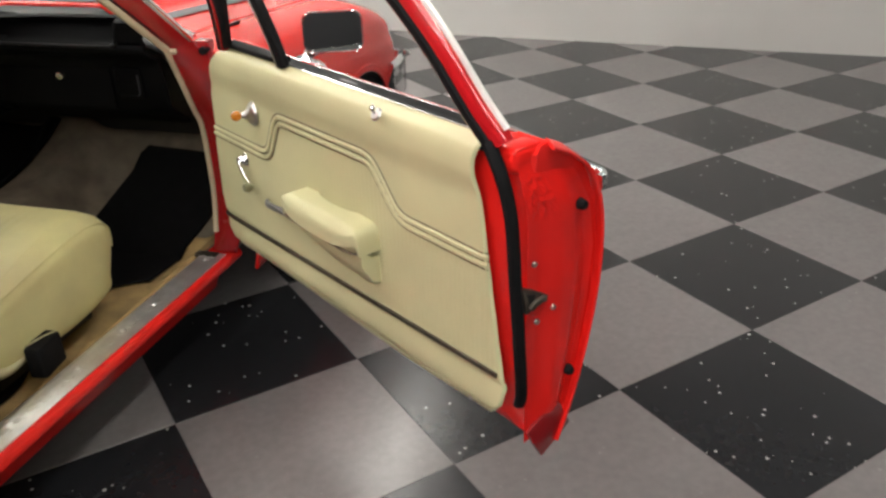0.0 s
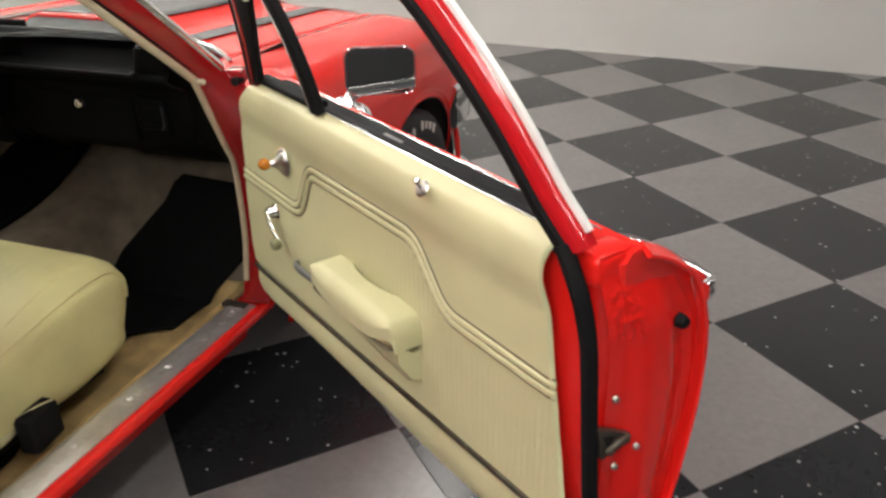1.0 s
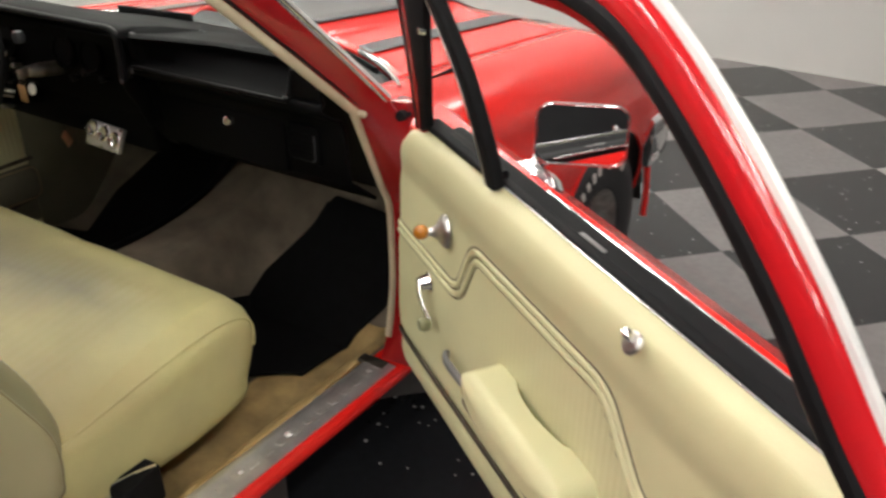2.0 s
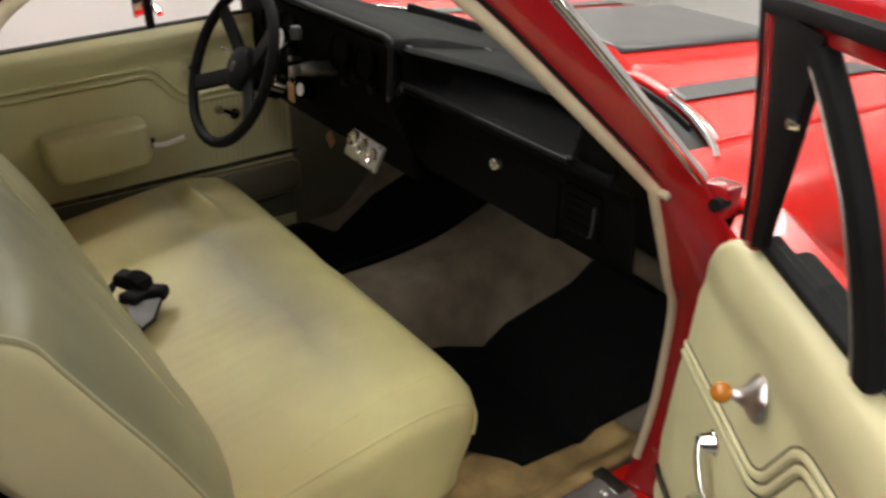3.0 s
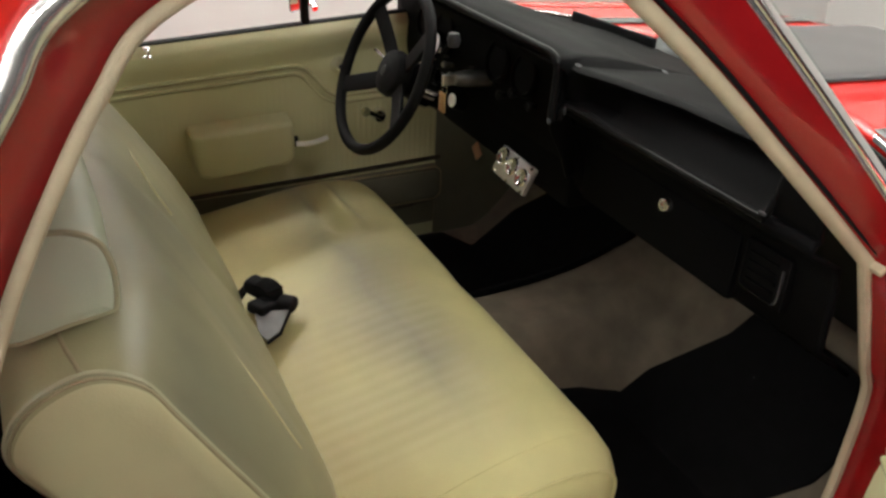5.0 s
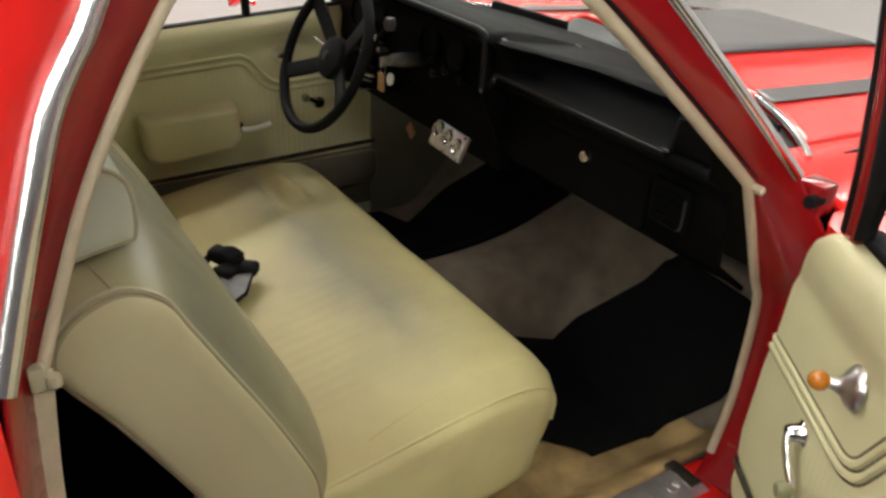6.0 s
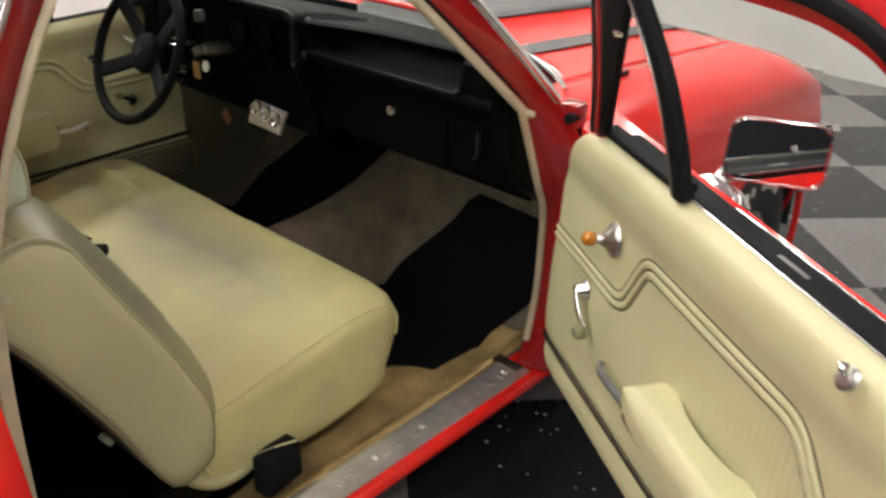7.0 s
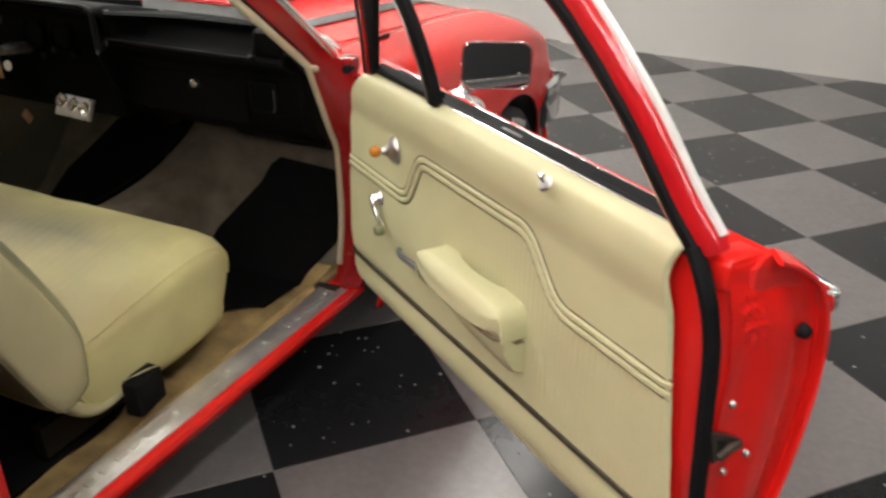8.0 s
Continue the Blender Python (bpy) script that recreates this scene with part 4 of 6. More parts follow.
part("hub_pad", lathe([(0.001, -0.004), (0.035, -0.006), (0.05, -0.014), (0.055, -0.03), (0.05, -0.05), (0.001, -0.05)], 24, wheel_pose), RUBBER, steering)
part("emblem", lathe([(0.001, 0.0), (0.012, -0.001), (0.014, -0.006)], 14, wheel_pose), DARK, steering)
column = part("steering_column", lathe([(0.001, -0.05), (0.04, -0.055), (0.044, -0.1), (0.042, -0.17), (0.03, -0.19), (0.028, -0.42), (0.001, -0.42)], 20, wheel_pose), DASH, car, "black steering column")
part("column_collar", lathe([(0.045, -0.09), (0.05, -0.095), (0.05, -0.13), (0.045, -0.135)], 20, wheel_pose), CHROME, column, "chrome shift collar")
KNOB = Vector((-0.190, -0.168, 1.104))
part("shift_lever", tube(curve([HUB + axis * -0.11 + Vector((0.04, 0, 0.01)), HUB + axis * -0.10 + Vector((0.12, -0.01, 0.09)), KNOB], 5), 0.005, 8), DASH, column)
part("lever_knob", lathe([(0.001, -0.016), (0.011, -0.014), (0.015, 0.0), (0.011, 0.014), (0.001, 0.016)], 12, Matrix.Translation(KNOB)), DASH_GREY, column, "dark grey shift knob")
part("turn_lever", tube([HUB + axis * -0.07 + Vector((-0.04, 0, 0)), HUB + axis * -0.05 + Vector((-0.155, 0, 0.02))], 0.005, 8), CHROME, column)
part("ignition_lock", lathe([(0.001, 0.0), (0.014, 0.0), (0.016, -0.012), (0.018, -0.03), (0.018, -0.09)], 14, aim((0, -1, 0.1), (-0.225, -0.145, 1.008))), DULL, dash, "worn ignition lock")
keys = thing("key_bunch", "keys with tan tag and white disc hanging from the ignition", "keys", (-0.222, -0.155, 1.008))
part("key", box(-0.004, 0.004, -0.02, 0.012, -0.012, 0.012, 0.002), DULL, keys)
part("key_ring", sweep([Vector((0.012 * math.cos(a), -0.014, -0.018 + 0.012 * math.sin(a))) for a in [2 * math.pi * k / 16 for k in range(16)]], circle(0.0012, 6), (0, 1, 0), True), CHROME, keys)
part("tag", moved(box(-0.014, 0.014, -0.003, 0.003, -0.045, 0.0, 0.003), Matrix.Translation((-0.004, -0.016, -0.028))), make("tan_leather", (0.45, 0.27, 0.12), 0.5, var=0.2, scale=50), keys, "tan leather tag")
part("disc", lathe([(0.001, 0.002), (0.014, 0.002), (0.015, 0.0), (0.014, -0.002), (0.001, -0.002)], 18, Matrix.Translation((0.034, -0.012, -0.034)) @ Matrix.Rotation(radians(80), 4, "X")), WHITE, keys, "white plastic disc")

# ---- bench seat ----
SEAM_X = (0.493, 0.495, 0.50, 0.507, 0.52)
SEAT_L, SEAT_R = -0.63, 0.567
BACK_R = 0.580
CUSHION = [(-0.255, 0.40), (-0.225, 0.45), (-0.192, 0.52), (-0.194, 0.588), (-0.230, 0.626), (-0.30, 0.640), (-0.40, 0.636), (-0.52, 0.617), (-0.64, 0.594), (-0.74, 0.58), (-0.80, 0.54), (-0.79, 0.44), (-0.72, 0.39), (-0.58, 0.375), (-0.42, 0.37)]
CUSHION_END = [(-0.275, 0.40), (-0.252, 0.45), (-0.226, 0.52), (-0.224, 0.575), (-0.252, 0.604), (-0.31, 0.618), (-0.40, 0.615), (-0.52, 0.60), (-0.64, 0.582), (-0.72, 0.568), (-0.75, 0.52), (-0.735, 0.455), (-0.69, 0.40), (-0.57, 0.385), (-0.42, 0.378)]
BACK = [(-0.735, 0.46), (-0.69, 0.50), (-0.662, 0.57), (-0.672, 0.65), (-0.712, 0.74), (-0.762, 0.84), (-0.822, 0.945), (-0.872, 1.012), (-0.912, 1.042), (-0.955, 1.052), (-1.012, 1.042), (-1.052, 0.985), (-1.045, 0.92), (-0.985, 0.80), (-0.905, 0.65), (-0.815, 0.475)]
BACK_END = [(-0.735, 0.487), (-0.722, 0.52), (-0.717, 0.567), (-0.724, 0.625), (-0.757, 0.705), (-0.797, 0.79), (-0.846, 0.883), (-0.887, 0.962), (-0.916, 1.013), (-0.965, 1.037), (-1.022, 1.015), (-1.05, 0.972), (-1.04, 0.925), (-0.99, 0.842), (-0.905, 0.68), (-0.811, 0.479)]


def taper(p):
    """The backrest narrows towards its top on the driver's side."""
    k = min(1, max(0, (-0.235 - p.x) / 0.38)) * smooth(0.70, 1.0, p.z)
    return Vector((p.x + 0.072 * k, p.y, p.z))


def seat_rings(mid, end, stations, pleat=None):
    rings = []
    cy = sum(p[0] for p in end) / len(end)
    cz = sum(p[1] for p in end) / len(end)
    for x, k, shrink in stations:
        ring = []
        for (y0, z0), (y1, z1) in zip(end, mid):
            y, z = y0 + (y1 - y0) * k, z0 + (z1 - z0) * k
            ring.append(Vector((x, cy + (y - cy) * shrink, cz + (z - cz) * shrink)))
        rings.append(ring)
    fine = []
    for r in rings:
        line = curve(r, 12, True)
        if pleat:
            line = [Vector((p.x, *pleat(p.x, p.y, p.z))) for p in line]
        fine.append([taper(p) for p in line])
    return fine


def cushion_pleat(x, y, z):
    """Sewn pleats run back to front over the sitting area; a sag and creases on the driver's side."""
    on = smooth(-0.29, -0.33, y) * smooth(-0.76, -0.70, y) * smooth(0.57, 0.58, z) * smooth(-0.52, -0.48, x) * (1 - smooth(0.40, 0.43, x))
    z += 0.0005 * on * math.cos(2 * math.pi * x / 0.031) * (0.35 + 0.65 * smooth(-0.1, 0.15, x))
    z -= 0.012 * math.exp(-((x + 0.36) / 0.13) ** 2 - ((y + 0.47) / 0.12) ** 2) * smooth(0.55, 0.58, z)
    z -= 0.008 * math.exp(-((x - 0.22) / 0.14) ** 2 - ((y + 0.50) / 0.12) ** 2) * smooth(0.55, 0.58, z)
    top = smooth(0.55, 0.58, z)
    reach = smooth(-0.57, -0.52, x) * (1 - smooth(-0.37, -0.28, x))
    bend = y - 0.06 * (x + 0.45)
    z += top * reach * (0.016 * math.exp(-(((bend + 0.342) / 0.014) ** 2)) - 0.017 * math.exp(-(((bend + 0.385) / 0.020) ** 2)))
    z -= top * 0.007 * math.exp(-(((x + 0.385) / 0.035) ** 2) - ((y + 0.303) / 0.014) ** 2)
    z += top * on * 0.0022 * noise.noise(Vector((x * 7, y * 16, 2.0)))
    return y, z


def back_creases(x, y, z):
    """Slack vinyl: shallow hollows and slanting folds over the backrest's front."""
    on = smooth(0.58, 0.66, z) * (1 - smooth(0.98, 1.03, z)) * (1 - smooth(0.42, 0.54, abs(x + 0.035)))
    y += on * (0.007 * noise.noise(Vector((x * 5 + z * 3, z * 5, 1.0))) + 0.003 * noise.noise(Vector((x * 16 + z * 9, z * 6, 7.0))))
    return y, z


def both_ends(side_stations, middle):
    left = [(SEAT_L + (SEAT_R - x), k, s) for x, k, s in side_stations]
    return left + middle + [(x, k, s) for x, k, s in reversed(side_stations)]


seat_base = part("bench_seat", loft(seat_rings(CUSHION, CUSHION_END, both_ends(
    [(SEAT_R + 0.012, 0, 0.55), (SEAT_R + 0.011, 0, 0.8), (SEAT_R + 0.004, 0, 0.94), (SEAT_R - 0.006, 0.0, 1.0), (SEAT_R - 0.02, 0.3, 1.008), (SEAT_R - 0.05, 0.75, 1.005), (SEAT_R - 0.1, 0.97, 1.0)],
    [(x, 1.0 - 0.12 * math.exp(-((x + 0.035) / 0.06) ** 2), 1.0) for x in [-0.50 + 0.93 * k / 180 for k in range(181)]]), cushion_pleat)), SEAT, car, "worn cream vinyl bench seat cushion with grey soiling", 70)
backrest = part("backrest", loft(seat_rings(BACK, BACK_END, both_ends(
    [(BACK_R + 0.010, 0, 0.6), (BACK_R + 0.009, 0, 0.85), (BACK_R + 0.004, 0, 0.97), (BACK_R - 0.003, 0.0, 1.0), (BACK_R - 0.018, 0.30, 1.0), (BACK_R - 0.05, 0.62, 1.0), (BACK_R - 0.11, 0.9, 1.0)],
    [(x, 1.0 - 0.2 * math.exp(-((x + 0.035) / 0.05) ** 2), 1.0) for x in [-0.50 + 0.93 * k / 60 for k in range(61)]]), back_creases)), BACKREST_SHADED, seat_base, "cream vinyl bench backrest", 70)

# Faces turned sideways get the lighter vinyl, as the side that catches light.
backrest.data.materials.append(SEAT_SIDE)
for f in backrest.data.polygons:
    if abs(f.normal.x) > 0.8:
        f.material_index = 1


def ring_line(profile, x, grow=1.002, n=4):
    cy = sum(p[0] for p in profile) / len(profile)
    cz = sum(p[1] for p in profile) / len(profile)
    return curve([Vector((x, cy + (y - cy) * grow, cz + (z - cz) * grow)) for y, z in profile], n, True)


def tapered(points):
    return [taper(p) for p in points]


part("back_stitch", tube(tapered(ring_line(BACK_END, BACK_R + 0.0015, 0.99)), 0.0018, 6, (1, 0, 0), True), STITCH, seat_base)
part("back_piping", tube(tapered(ring_line(BACK_END, BACK_R - 0.004, 1.004)), 0.0036, 6, (1, 0, 0), True), WELT, seat_base)
part("cushion_piping", tube(ring_line(CUSHION_END[1:14] + CUSHION_END[14:], SEAT_R - 0.004, 1.004)[4:44], 0.003, 6, (1, 0, 0)), SEAT, seat_base)


def back_front(x, z, lift=0.0015):
    """A point of the backrest's front."""
    d = x - BACK_R if x > 0 else SEAT_L - x
    k = interp(d, [(-0.14, 1.0), (-0.11, 0.9), (-0.05, 0.62), (-0.018, 0.30), (-0.003, 0.0)])
    y0 = interp(z, [(q, p) for p, q in BACK_END[:10]])
    y1 = interp(z, [(q, p) for p, q in BACK[:10]])
    return taper(Vector((x, y0 + (y1 - y0) * k + lift, z)))


for row in (((0.35, 0.955), (0.365, 0.925), (0.385, 0.895), (0.43, 0.845), (0.455, 0.79), (0.465, 0.75)), ((-0.20, 0.960), (-0.13, 0.947), (-0.07, 0.925), (-0.035, 0.89))):
    part("seam", tube(curve([back_front(x, z, 0.001) for x, z in row], 5), 0.0017, 6), SEAT_SIDE, backrest)
back_bm = bmesh.new()
back_bm.from_mesh(backrest.data)
back_tree = BVHTree.FromBMesh(back_bm)
back_bm.free()
top_seam = [back_tree.ray_cast(Vector((x, y, 1.3)), Vector((0, 0, -1)))[0] for x, y in ((0.50, -0.985), (0.52, -0.982), (0.54, -0.978), (0.56, -0.973), (0.572, -0.97))]
part("seam", tube(top_seam, 0.0028, 6), STITCH, backrest)
seat_bm = bmesh.new()
seat_bm.from_mesh(seat_base.data)
seat_tree = BVHTree.FromBMesh(seat_bm)
seat_bm.free()


def on_seat(points):
    """Drops points onto the cushion."""
    out = []
    for x, y in points:
        hit = seat_tree.ray_cast(Vector((x, y, 0.9)), Vector((0, 0, -1)))[0]
        out.append(hit + Vector((0, 0, 0.0002)))
    return out


part("cushion_seam", tube(on_seat([(x, y) for x, y, _ in curve([(SEAM_X[0], -0.225, 0), (SEAM_X[1], -0.30, 0), (SEAM_X[2], -0.40, 0), (SEAM_X[3], -0.50, 0), (SEAM_X[4], -0.60, 0)], 6)]), 0.0009, 6), SEAT, seat_base)
part("cushion_roll", sweep(curve([(0.548, -0.782, 0.490), (0.553, -0.760, 0.445), (0.556, -0.715, 0.412), (0.556, -0.66, 0.408), (0.552, -0.615, 0.425), (0.545, -0.585, 0.450)], 6), [(a * 0.8, b * 1.15) for a, b in circle(0.021, 14)], (1, 0, 0)), SEAT_SIDE, seat_base, "cream vinyl roll under the cushion end")


def build_headrest(x0, x1, z1):
    mid = [(-0.930, 1.066), (-0.923, 1.070), (-0.919, 1.095), (-0.920, 1.125), (-0.927, 1.148), (-0.944, z1 - 0.007), (-0.970, z1), (-1.0, z1 - 0.004), (-1.035, 1.14), (-1.045, 1.08), (-1.03, 1.050), (-0.975, 1.059)]
    rings = []
    for x, s in ((x0 - 0.006, 0.6), (x0 - 0.005, 0.85), (x0 - 0.002, 0.96), (x0 + 0.01, 1.0), ((x0 + x1) / 2, 1.06), (x1 - 0.01, 1.0), (x1 + 0.002, 0.97), (x1 + 0.005, 0.85), (x1 + 0.006, 0.6)):
        rings.append(curve([Vector((x, -0.965 + (y + 0.965) * s, 1.105 + (z - 1.105) * s)) for y, z in mid], 4, True))
    rest = part("headrest", loft(rings), PALE, seat_base, "pale vinyl headrest with piping", 70)
    part("headrest_piping", tube(curve([Vector((x1 + 0.001, -0.965 + (y + 0.965) * 0.975, 1.105 + (z - 1.105) * 0.975)) for y, z in mid], 4, True), 0.0038, 6, (1, 0, 0), True), WELT, seat_base)
    for x in ((x0 + x1) / 2 - 0.06, (x0 + x1) / 2 + 0.06):
        part("headrest_post", tube([Vector((x, -0.965, 1.0)), Vector((x, -0.965, 1.08))], 0.006, 8, (1, 0, 0)), CHROME, seat_base)
    return rest


build_headrest(0.225, 0.514, 1.170)
build_headrest(-0.52, -0.24, 1.172)
hinge_cover = part("hinge_cover", moved(loft([[Vector((x * s, y * s, z)) for x, y in oblong(0.05, 0.10, 0.012)] for z, s in ((0.0, 1.0), (0.075, 0.98), (0.083, 0.9))]), Matrix.Translation((0.600, -0.60, 0.36)) @ Matrix.Rotation(radians(8), 4, "Z")), RUBBER, seat_base, "black plastic seat hinge cover")
part("cover_spring", tube(curve([(0.59, -0.645, 0.448), (0.605, -0.60, 0.452), (0.615, -0.56, 0.447)], 4), 0.003, 6), CHROME, seat_base)
CLIP_AT = (0.50, -0.882, 0.585)
part("side_clip", moved(box(-0.008, 0.008, -0.006, 0.006, -0.014, 0.014, 0.003), Matrix.Translation(CLIP_AT) @ Matrix.Rotation(radians(30), 4, "X")), PALE, seat_base, "small pale plastic clip")
part("seat_track", box(0.45, 0.485, -0.80, -0.28, 0.30, 0.385, 0.006), DARK, seat_base)
part("seat_track", box(-0.60, -0.565, -0.80, -0.28, 0.30, 0.385, 0.006), DARK, seat_base)
buckle = thing("seat_belt_buckle", "black seat belt buckle with grey tongue in the seat gap", "seat belt", (-0.09, -0.62, 0.628))
body = join(
    moved(box(-0.045, 0.035, -0.022, 0.022, -0.014, 0.018, 0.012, 3), Matrix.Translation((-0.02, 0.0, 0.016)) @ Matrix.Rotation(radians(38), 4, "Z") @ Matrix.Rotation(radians(12), 4, "Y")),
    moved(box(-0.02, 0.02, -0.018, 0.02, -0.012, 0.016, 0.010, 3), Matrix.Translation((0.032, 0.030, 0.008)) @ Matrix.Rotation(radians(50), 4, "Z")),
    moved(box(-0.026, 0.022, -0.03, 0.024, -0.012, 0.012, 0.008, 3), Matrix.Translation((0.024, -0.012, 0.010)) @ Matrix.Rotation(radians(30), 4, "Z") @ Matrix.Rotation(radians(-10), 4, "X")))
part("buckle_body", body, RUBBER, buckle)
part("webbing", sweep(curve([(-0.06, -0.05, -0.012), (-0.05, -0.02, 0.022), (-0.02, 0.0, 0.038), (0.012, 0.012, 0.034)], 5), oblong(0.04, 0.004, 0.0015), (0, 0, 1)), MAT, buckle)
plate = [(0.038, -0.038), (0.052, 0.028), (0.108, -0.008), (0.124, -0.036), (0.10, -0.046)]
part("tongue", loft([[Vector((x, y, z + 0.006 - 0.12 * (x - 0.04))) for x, y in plate] for z in (0.0, 0.005)]), PEWTER, buckle, "grey belt tongue")
part("tongue_edge", tube([Vector((x, y, 0.004 - 0.12 * (x - 0.04))) for x, y in plate[1:4]], 0.004, 6), RUBBER, buckle)

# ---- open passenger door: u from the hinge to the latch, y outwards ----
DOOR_TURN = math.degrees(math.atan2(-0.565, 0.825))
SECTION = [(0.452, 0.50), (0.50, 0.44), (0.555, 0.40), (0.585, 0.40), (0.62, 0.49), (0.65, 0.60), (0.672, 0.72), (0.68, 0.83), (0.668, 0.93), (0.635, 1.005), (0.575, 1.048), (0.545, 1.070), (0.532, 1.079), (0.512, 1.074), (0.452, 1.06), (0.452, 0.80)]


def section_at(u, inset, lower=0.0, edge=0.0):
    ring = []
    for y, z in SECTION:
        if y < 0.5:
            y = y + inset
        if y > 0.5 and z < 1.04:
            y = y - edge
        ring.append(Vector((u, y, z)))
    return ring


shell_rings = [section_at(0.735, 0.05, edge=0.03), section_at(0.745, 0.02, edge=0.012), section_at(0.78, 0.0), section_at(1.0, 0.0), section_at(1.35, 0.0), section_at(1.70, 0.0), section_at(1.85, 0.0), section_at(1.885, 0.012), section_at(1.905, 0.03), section_at(1.92, 0.05, edge=0.0)]
door = part("door", loft(shell_rings), RED, car, "open red passenger door", 32)
door.matrix_local = pose(0, 0, 0, 0, 0, DOOR_TURN)
# rolled outer flange, raised boss and folds of the latch face
edge_line = [Vector((1.924, y, z)) for y, z in ((0.575, 0.392), (0.618, 0.487), (0.655, 0.61), (0.678, 0.73), (0.684, 0.84), (0.67, 0.935), (0.635, 1.005), (0.58, 1.05), (0.53, 1.075))]
part("outer_flange", sweep(curve(edge_line, 5), oblong(0.03, 0.008, 0.0035), (0.25, 0.9, 0.2)), RED, door)
def dents(s, t):
    """Crumpled metal of the latch face under the window frame."""
    on = smooth(0.76, 0.82, t) * (1 - smooth(0.90, 0.95, t)) * smooth(0.02, 0.10, s) * (1 - smooth(0.32, 0.50, s))
    fold = 1 - abs(noise.noise(Vector((s * 12, t * 44, 4.0))))
    return on * (0.0045 * max(0.0, fold - 0.72) / 0.28 + 0.002 * noise.noise(Vector((s * 6, t * 18, 9.0))))


LATCH_OUT = [(0.40, 0.585), (0.49, 0.61), (0.6, 0.64), (0.72, 0.66), (0.83, 0.668), (0.93, 0.65), (1.0, 0.61), (1.04, 0.575), (1.08, 0.532)]


def latch_point(s, t):
    """Pressed steel end of the door: a raised field, folding inwards at its top."""
    z = 0.43 + 0.648 * t
    y0 = 0.482 - 0.022 * smooth(0.9, 1.07, z)
    y = y0 + (interp(z, LATCH_OUT) - y0) * s
    u = 1.921 + 0.012 * smooth(0.12, 0.5, s) * (1 - smooth(0.62, 0.9, s)) * smooth(0.0, 0.12, t) * (1 - smooth(0.80, 0.95, t)) + dents(s, t)
    return Vector((u + 0.002 - 0.012 * smooth(0.98, 1.08, z), y, z))


part("latch_face", surface(latch_point, 60, 180), RED_GLOSS, door, "dented red latch face", 80)
part("frame_gusset", box(1.862, 1.914, 0.455, 0.530, 1.03, 1.078, 0.012, 3), RED_GLOSS, door)
part("lower_flange", moved(box(-0.006, 0.006, -0.05, 0.05, -0.05, 0.05, 0.004), Matrix.Translation((1.925, 0.552, 0.435)) @ Matrix.Rotation(radians(28), 4, "X")), RED_SHADED, door)
for z, y in ((0.938, 0.612), (0.566, 0.598)):
    part("rubber_bumper", lathe([(0.001, 0.012), (0.008, 0.011), (0.0108, 0.005), (0.0115, -0.004)], 16, aim((1, 0, 0), (1.934, y, z))), RUBBER, door, "black rubber door bumper")
LATCH = [(0.454, 0.816), (0.488, 0.799), (0.526, 0.774), (0.520, 0.766), (0.468, 0.755)]
latch = part("latch", loft([[Vector((u, y, z)) for y, z in LATCH] for u in (1.926, 1.9375)]), STEEL, door, "worn steel door latch")
part("latch_mouth", loft([[Vector((u, y, z)) for y, z in ((0.466, 0.800), (0.490, 0.790), (0.478, 0.768))] for u in (1.9365, 1.9385)]), DARK, latch)
part("latch_claw", sweep(curve([(1.941, 0.474, 0.766), (1.943, 0.492, 0.777), (1.942, 0.514, 0.776)], 4), oblong(0.014, 0.008, 0.003), (1, 0, 0)), STEEL, latch, "pitted steel latch claw")
for y, z in ((0.487, 0.855), (0.543, 0.741), (0.498, 0.726)):
    part("latch_screw", lathe([(0.001, 0.004), (0.005, 0.003), (0.0065, -0.002)], 10, aim((1, 0, 0), (1.936, y, z))), DULL, door)
strip_line = [Vector((u, y, z)) for u, y, z in ((1.866, 0.436, 1.088), (1.889, 0.437, 1.05), (1.906, 0.441, 1.005), (1.917, 0.446, 0.94), (1.923, 0.45, 0.83), (1.927, 0.46, 0.68), (1.927, 0.468, 0.575), (1.915, 0.475, 0.53))]
part("weatherstrip", sweep(curve(strip_line, 6), [(a * 1.2, b) for a, b in circle(0.0112, 8)], (1, -0.35, 0)), RUBBER, door, "black rubber weatherstrip")
part("outside_handle", join(sweep(curve([(1.72, 0.655, 0.965), (1.75, 0.695, 0.965), (1.82, 0.70, 0.965), (1.91, 0.698, 0.964), (1.93, 0.665, 0.965)], 5), oblong(0.03, 0.014, 0.006), (0, 1, 0))), CHROME, door, "chrome outside door handle")

# door trim panel
def rounded(points, r, n=8):
    """A line with its corners rounded off, r along each side."""
    pts = [Vector(p) for p in points]
    out = [pts[0]]
    for a, b, c in zip(pts, pts[1:], pts[2:]):
        p, q = b + (a - b).normalized() * r, b + (c - b).normalized() * r
        out += [p.lerp(b, k / n).lerp(b.lerp(q, k / n), k / n) for k in range(n + 1)]
    out.append(pts[-1])
    fine = [out[0]]
    for p, q in zip(out, out[1:]):
        m = max(1, int((q - p).length / 0.012))
        fine += [p.lerp(q, k / m) for k in range(1, m + 1)]
    return fine


def beside(line, d):
    """The line moved sideways by d."""
    out = []
    for k, p in enumerate(line):
        way = (line[min(k + 1, len(line) - 1)] - line[max(k - 1, 0)]).normalized()
        out.append(p + Vector((-way.y, way.x)) * d)
    return out


PIPE = rounded([(0.757, 0.850), (1.052, 0.851), (1.116, 0.966), (1.512, 0.968), (1.603, 0.860), (1.866, 0.860)], 0.034)


